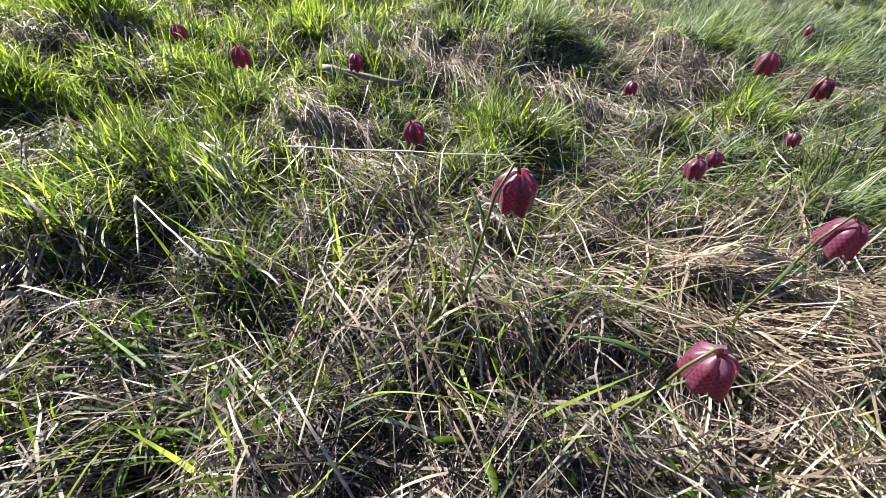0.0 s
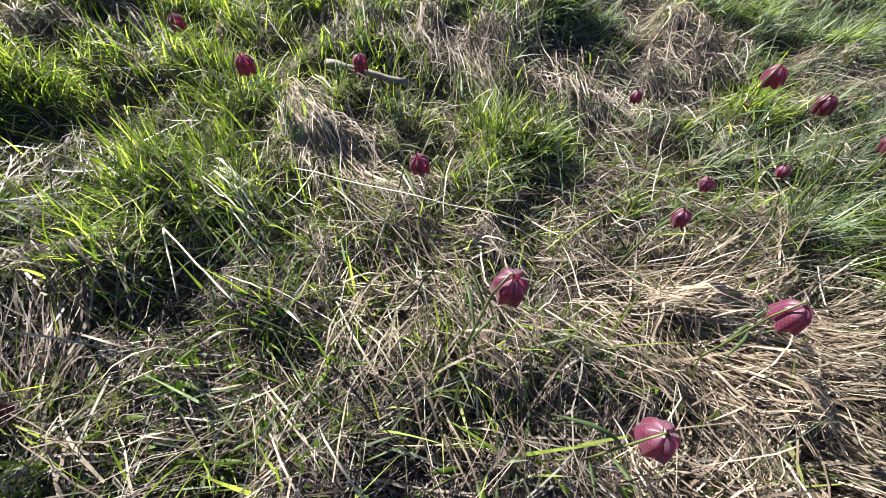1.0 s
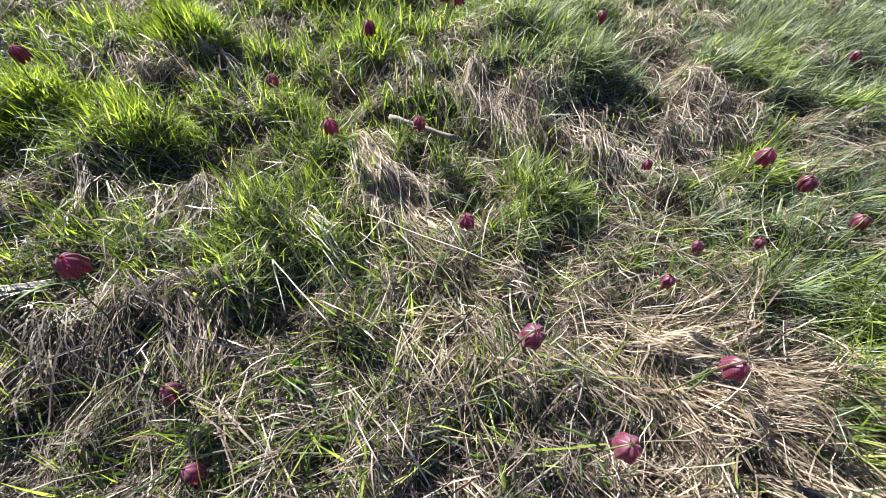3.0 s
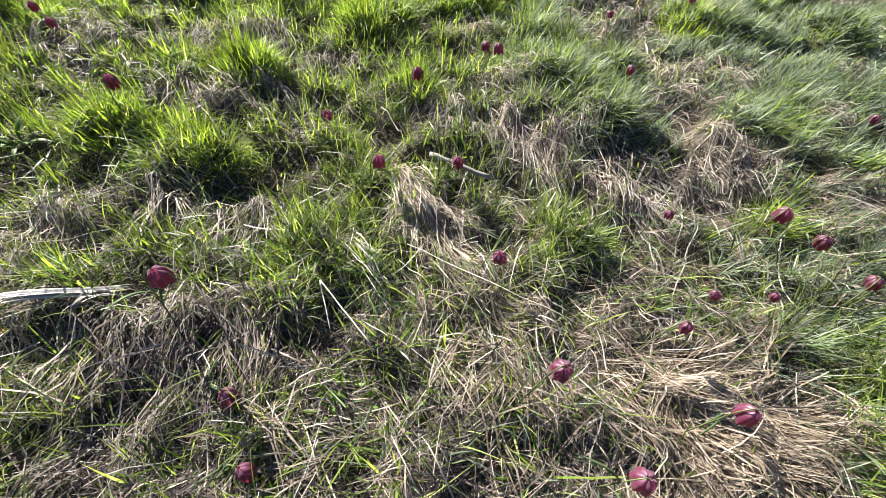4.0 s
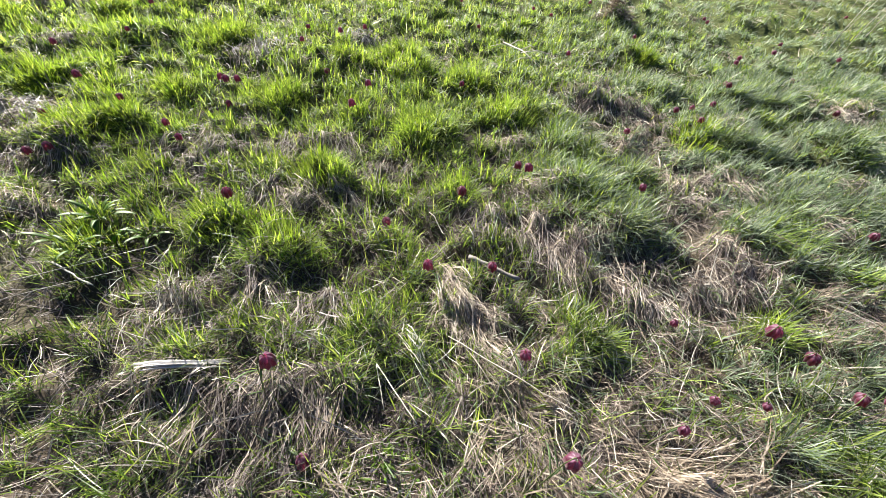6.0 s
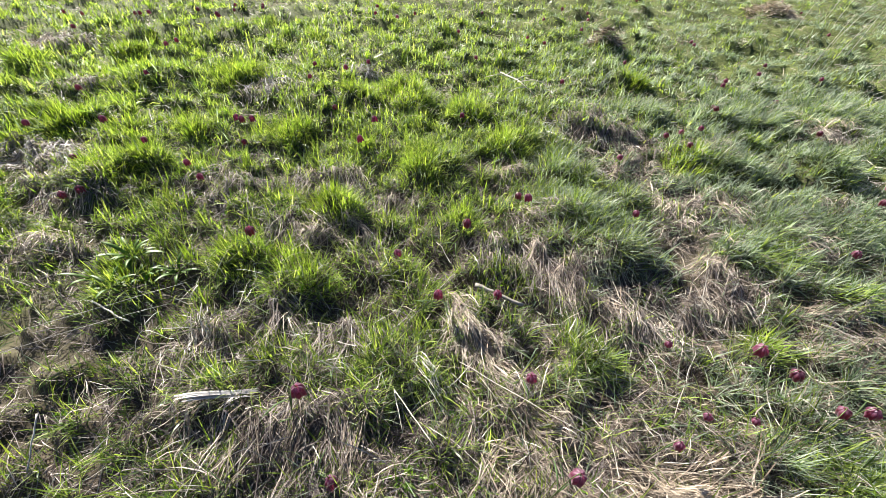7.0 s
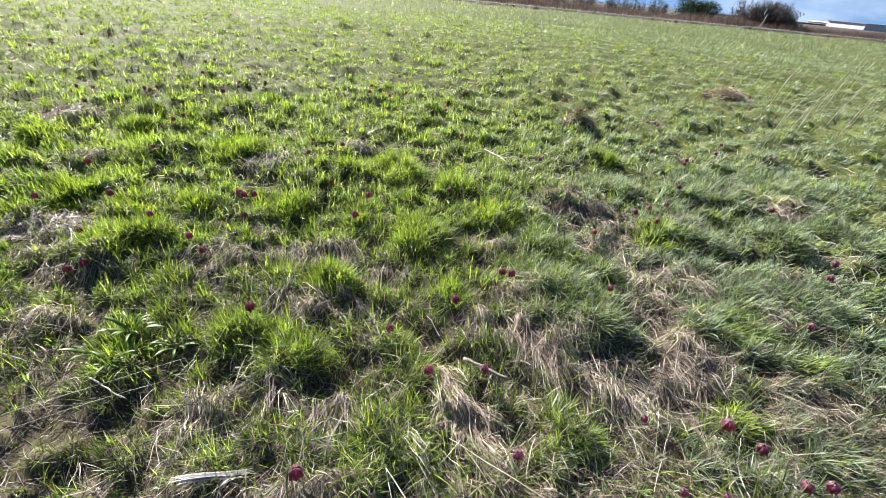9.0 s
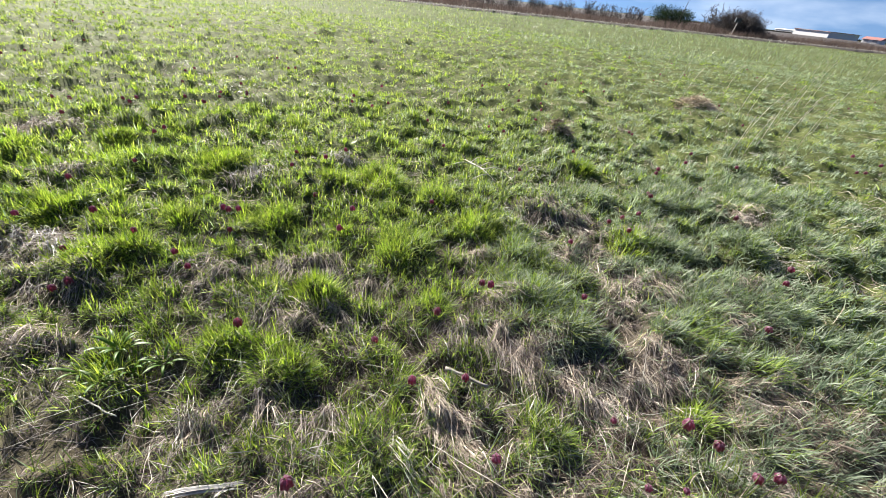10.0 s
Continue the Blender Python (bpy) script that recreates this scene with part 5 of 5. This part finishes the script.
def bare_shrub(name, x, y, height, width, stems, label, category="shrub", twigs=9, spray=0):
    """Leafless shrub or tree: limbs that fork twice, from one foot."""
    ob = tagged(new(name), label, category, "bare shrubs along the ditch")
    ob.location = (x, y, 0.05)
    for s in range(stems):
        bm = bmesh.new()
        a, out = draw.uniform(0, 6.28), draw.uniform(0.1, 1.0)
        top = Vector((math.cos(a) * out * width / 2, math.sin(a) * out * width / 2, height * draw.uniform(0.66, 0.92) * math.sqrt(max(0.1, 1 - 0.6 * out * out))))
        mid = Vector((top.x * 0.7, top.y * 0.7, top.z * 0.5))
        r = 0.018 * height
        foot = Vector((math.cos(a) * width * 0.3 * out, math.sin(a) * width * 0.3 * out, -0.1))
        tube(bm, [foot, mid, top], [r, r * 0.6, r * 0.15], 4)
        for k in range(twigs):
            f = draw.uniform(0.25, 0.95)
            p = foot.lerp(mid, f * 2) if f < 0.5 else mid.lerp(top, f * 2 - 1)
            way = Vector((draw.gauss(0, 1), draw.gauss(0, 1), draw.uniform(0.2, 1.4))).normalized() * height * draw.uniform(0.12, 0.3)
            tube(bm, [p, p + way * 0.6 + Vector((0, 0, 0.03)), p + way], [r * 0.5, r * 0.36, r * 0.18], 3)
            for q in range(3):
                b = p + way * draw.uniform(0.3, 0.9)
                tube(bm, [b, b + Vector((draw.gauss(0, 1), draw.gauss(0, 1), draw.uniform(0, 1.3))).normalized() * height * draw.uniform(0.05, 0.13)], [r * 0.34, r * 0.16], 3)
        part("limb", bm, TWIG, ob)
    if spray:
        v = N(0, 1, (spray, 3))
        v /= np.linalg.norm(v, axis=1, keepdims=True)
        v[:, 2] = np.abs(v[:, 2])
        p = v * (rng.random(spray) ** 0.45)[:, None] * np.array([width / 2, width / 2, height * 0.92]) * (0.9 + 0.12 * np.sin(5 * np.arctan2(v[:, 1], v[:, 0]) + 3 * v[:, 2]))[:, None]
        way = v + N(0, 0.5, (spray, 3)) + np.array([0, 0, 0.5])
        way /= np.linalg.norm(way, axis=1, keepdims=True)
        ln = height * U(0.06, 0.16, spray)[:, None]
        side = np.cross(way, N(0, 1, (spray, 3)))
        side /= np.linalg.norm(side, axis=1, keepdims=True)
        tagged(strips("twigs", np.stack([p - way * ln, p, p + way * ln], 1), side, U(0.012, 0.03, spray), TWIG, ob), kind="stuff")
    return ob


def bearing(az, dist):
    a = radians(az)
    return -0.19 + dist * math.sin(a), -0.18 + dist * math.cos(a)


x, y = bearing(24.2, 76)
bare_shrub("leafless_bush", x, y, 3.5, 8.0, 34, "broad dense leafless bush, dark brown", twigs=9, spray=19000)
x, y = bearing(26.6, 74)
bare_shrub("leafless_bush", x, y, 1.2, 4.0, 20, "low trailing leafless bush, dark brown", twigs=10, spray=1800)
x, y = bearing(21.8, 80)
bare_shrub("bare_tree", x, y, 4.0, 3.5, 9, "small leafless tree with pale thin branches", "tree")
for k in range(46):
    az = -16 + 30 * k / 45 + draw.uniform(-0.5, 0.5)
    x, y = bearing(az, draw.uniform(72, 100))
    bare_shrub("hedge_shrub", x, y, draw.uniform(1.3, 3.4), draw.uniform(2.5, 4.5), 8, "leafless hedge shrub with brown twigs", twigs=5, spray=420)
for az in (13.2, 14.4):
    x, y = bearing(az, 95)
    bare_shrub("hedge_shrub", x, y, 2.0, 1.5, 5, "leafless hedge shrub with brown twigs")


def evergreen(x, y, height, width):
    ob = tagged(new("evergreen_bush"), "rounded dark evergreen bush beside dead reeds", "bush")
    ob.location = (x, y, 0)
    bm = bmesh.new()
    for k in range(6):
        a = k * 1.05
        tube(bm, [(0, 0, -0.1), (math.cos(a) * 0.5, math.sin(a) * 0.5, 0.8), (math.cos(a) * 1.3, math.sin(a) * 1.3, height * 0.7)], [0.09, 0.06, 0.02], 5)
    part("trunk", bm, TWIG, ob)
    n = 12000
    lobes = np.array([(draw.uniform(-0.30, 0.30) * width, draw.uniform(-0.25, 0.25) * width, height * draw.uniform(0.3, 0.56), height * draw.uniform(0.28, 0.4)) for k in range(22)])
    pick = lobes[rng.integers(0, 22, n)]
    v = N(0, 1, (n, 3))
    v /= np.linalg.norm(v, axis=1, keepdims=True)
    p = pick[:, :3] + v * (pick[:, 3] * (0.55 + 0.5 * rng.random(n)))[:, None]
    p[:, 2] = np.maximum(p[:, 2], 0.1)
    way = v * 0.6 + N(0, 0.6, (n, 3))
    way /= np.linalg.norm(way, axis=1, keepdims=True)
    ln = U(0.10, 0.22, n)[:, None]
    centre = np.stack([p, p + way * ln * 0.5, p + way * ln], 1)
    side = np.cross(way, N(0, 1, (n, 3)))
    side /= np.linalg.norm(side, axis=1, keepdims=True)
    strips("crown", centre, side, U(0.05, 0.10, n), BUSH, ob)
    return ob


x, y = bearing(17.7, 74)
evergreen(x, y, 3.3, 6.6)


def box(bm, x0, x1, y0, y1, z0, z1):
    v = [bm.verts.new((a, b, c)) for c in (z0, z1) for b in (y0, y1) for a in (x0, x1)]
    for f in ((0, 2, 3, 1), (4, 5, 7, 6), (0, 1, 5, 4), (2, 6, 7, 3), (0, 4, 6, 2), (1, 3, 7, 5)):
        bm.faces.new([v[i] for i in f])


def flat(ob):
    ob.data.shade_flat()
    return ob


def hall(name, az, dist, heading, width, depth, eaves, ridge, wall, roof, label, trim=None, doors=0):
    """A low hall whose near right corner stands at the bearing; heading: where its long front looks, clockwise from y."""
    x, y = bearing(az, dist)
    ob = tagged(new(name), label, "building", "buildings beyond the fields")
    ob.location, ob.rotation_euler = (x, y, 0), (0, 0, radians(180 - heading))
    bm = bmesh.new()
    box(bm, -width, 0, 0, depth, -0.3, eaves)
    front = flat(part("wall", bm, wall, ob))
    bm = bmesh.new()
    a = [bm.verts.new(p) for p in ((-width - 0.4, -0.5, eaves + 0.01), (0.4, -0.5, eaves + 0.01), (0.4, depth / 2, ridge), (-width - 0.4, depth / 2, ridge), (0.4, depth + 0.5, eaves + 0.01), (-width - 0.4, depth + 0.5, eaves + 0.01))]
    for f in ((0, 1, 2, 3), (3, 2, 4, 5), (0, 3, 5), (1, 4, 2), (0, 5, 4, 1)):
        bm.faces.new([a[i] for i in f])
    top = flat(part("roof", bm, roof, ob))
    if trim:
        bm = bmesh.new()
        box(bm, -width - 0.5, 0.5, -0.75, -0.52, eaves + 0.05, eaves + 0.22)
        flat(part("eaves_trim", bm, trim, top))
        bm = bmesh.new()
        box(bm, 0.52, 0.75, -0.5, depth + 0.5, eaves + 0.05, eaves + 0.22)
        flat(part("eaves_trim", bm, trim, top))
    for k in range(doors):
        bm = bmesh.new()
        c = -width * (k + 0.5) / doors
        box(bm, c - 1.0, c + 1.0, -0.12, -0.01, 0, 2.0)
        flat(part("door", bm, GREYROOF, front))
    return ob


hall("white_hall", 31.8, 400, 240, 23, 36, 3.6, 3.8, WHITE, WHITE, "long low white hall with a red eaves line", REDROOF)
hall("red_roofed_shed", 35.6, 300, 235, 7, 7, 1.7, 2.9, WHITE, REDROOF, "small white shed with a red roof", None, 2)
hall("far_hall", 28.9, 460, 240, 14, 10, 2.2, 2.9, WHITE, WHITE, "low white hall half hidden behind a bush", None, 0)
n = 4000
x = U(120, 420, n)
y = 380 + U(0, 30, n)
stuff(upright("distant_hedge", x, y, np.full(n, 0.0), U(0, 6.28, n), U(0, 0.5, n), U(0.6, 1.6, n), U(0.3, 0.8, n), TWIG), "dim brown hedge far off", "hedge")


def sign_post(x, y):
    ob = tagged(new("sign_post"), "small dark sign on a leaning pale pole at the field's edge", "sign")
    ob.location = (x, y, 0)
    ob.rotation_euler = (0, 0.06, -0.35)
    bm = bmesh.new()
    tube(bm, [(0, 0, -0.2), (0.05, 0, 0.9), (0.1, 0, 1.95)], [0.035, 0.033, 0.03], 8)
    part("pole", bm, PALE, ob)
    bm = bmesh.new()
    tube(bm, [(-0.45, 0, -0.2), (-0.2, 0, 0.3), (0.03, 0, 0.75)], [0.025, 0.024, 0.022], 6)
    part("brace", bm, PALE, ob)
    bm = bmesh.new()
    box(bm, -0.22, 0.4, -0.06, -0.035, 1.6, 2.05)
    board = flat(part("board", bm, DARK, ob, "black sign board"))
    bm = bmesh.new()
    box(bm, -0.27, -0.22, -0.07, -0.03, 1.57, 2.08)
    flat(part("board_edge", bm, WHITE, board, "white edge strip"))


x, y = bearing(23.83, 64)
sign_post(x, y)


def thin_pole(x, y, height):
    ob = tagged(new("thin_pole"), "thin bare pole standing in the reeds", "pole")
    ob.location = (x, y, 0)
    bm = bmesh.new()
    tube(bm, [(0, 0, -0.3), (0.25, 0, height * 0.5), (0.55, 0, height)], [0.045, 0.04, 0.03], 8)
    pole = part("pole", bm, TWIG, ob)
    bm = bmesh.new()
    tube(bm, [(0.55, 0, height), (0.57, 0, height + 0.12)], [0.05, 0.03], 8)
    part("cap", bm, DARK, ob)


x, y = bearing(18.3, 66)
thin_pole(x, y, 3.6)
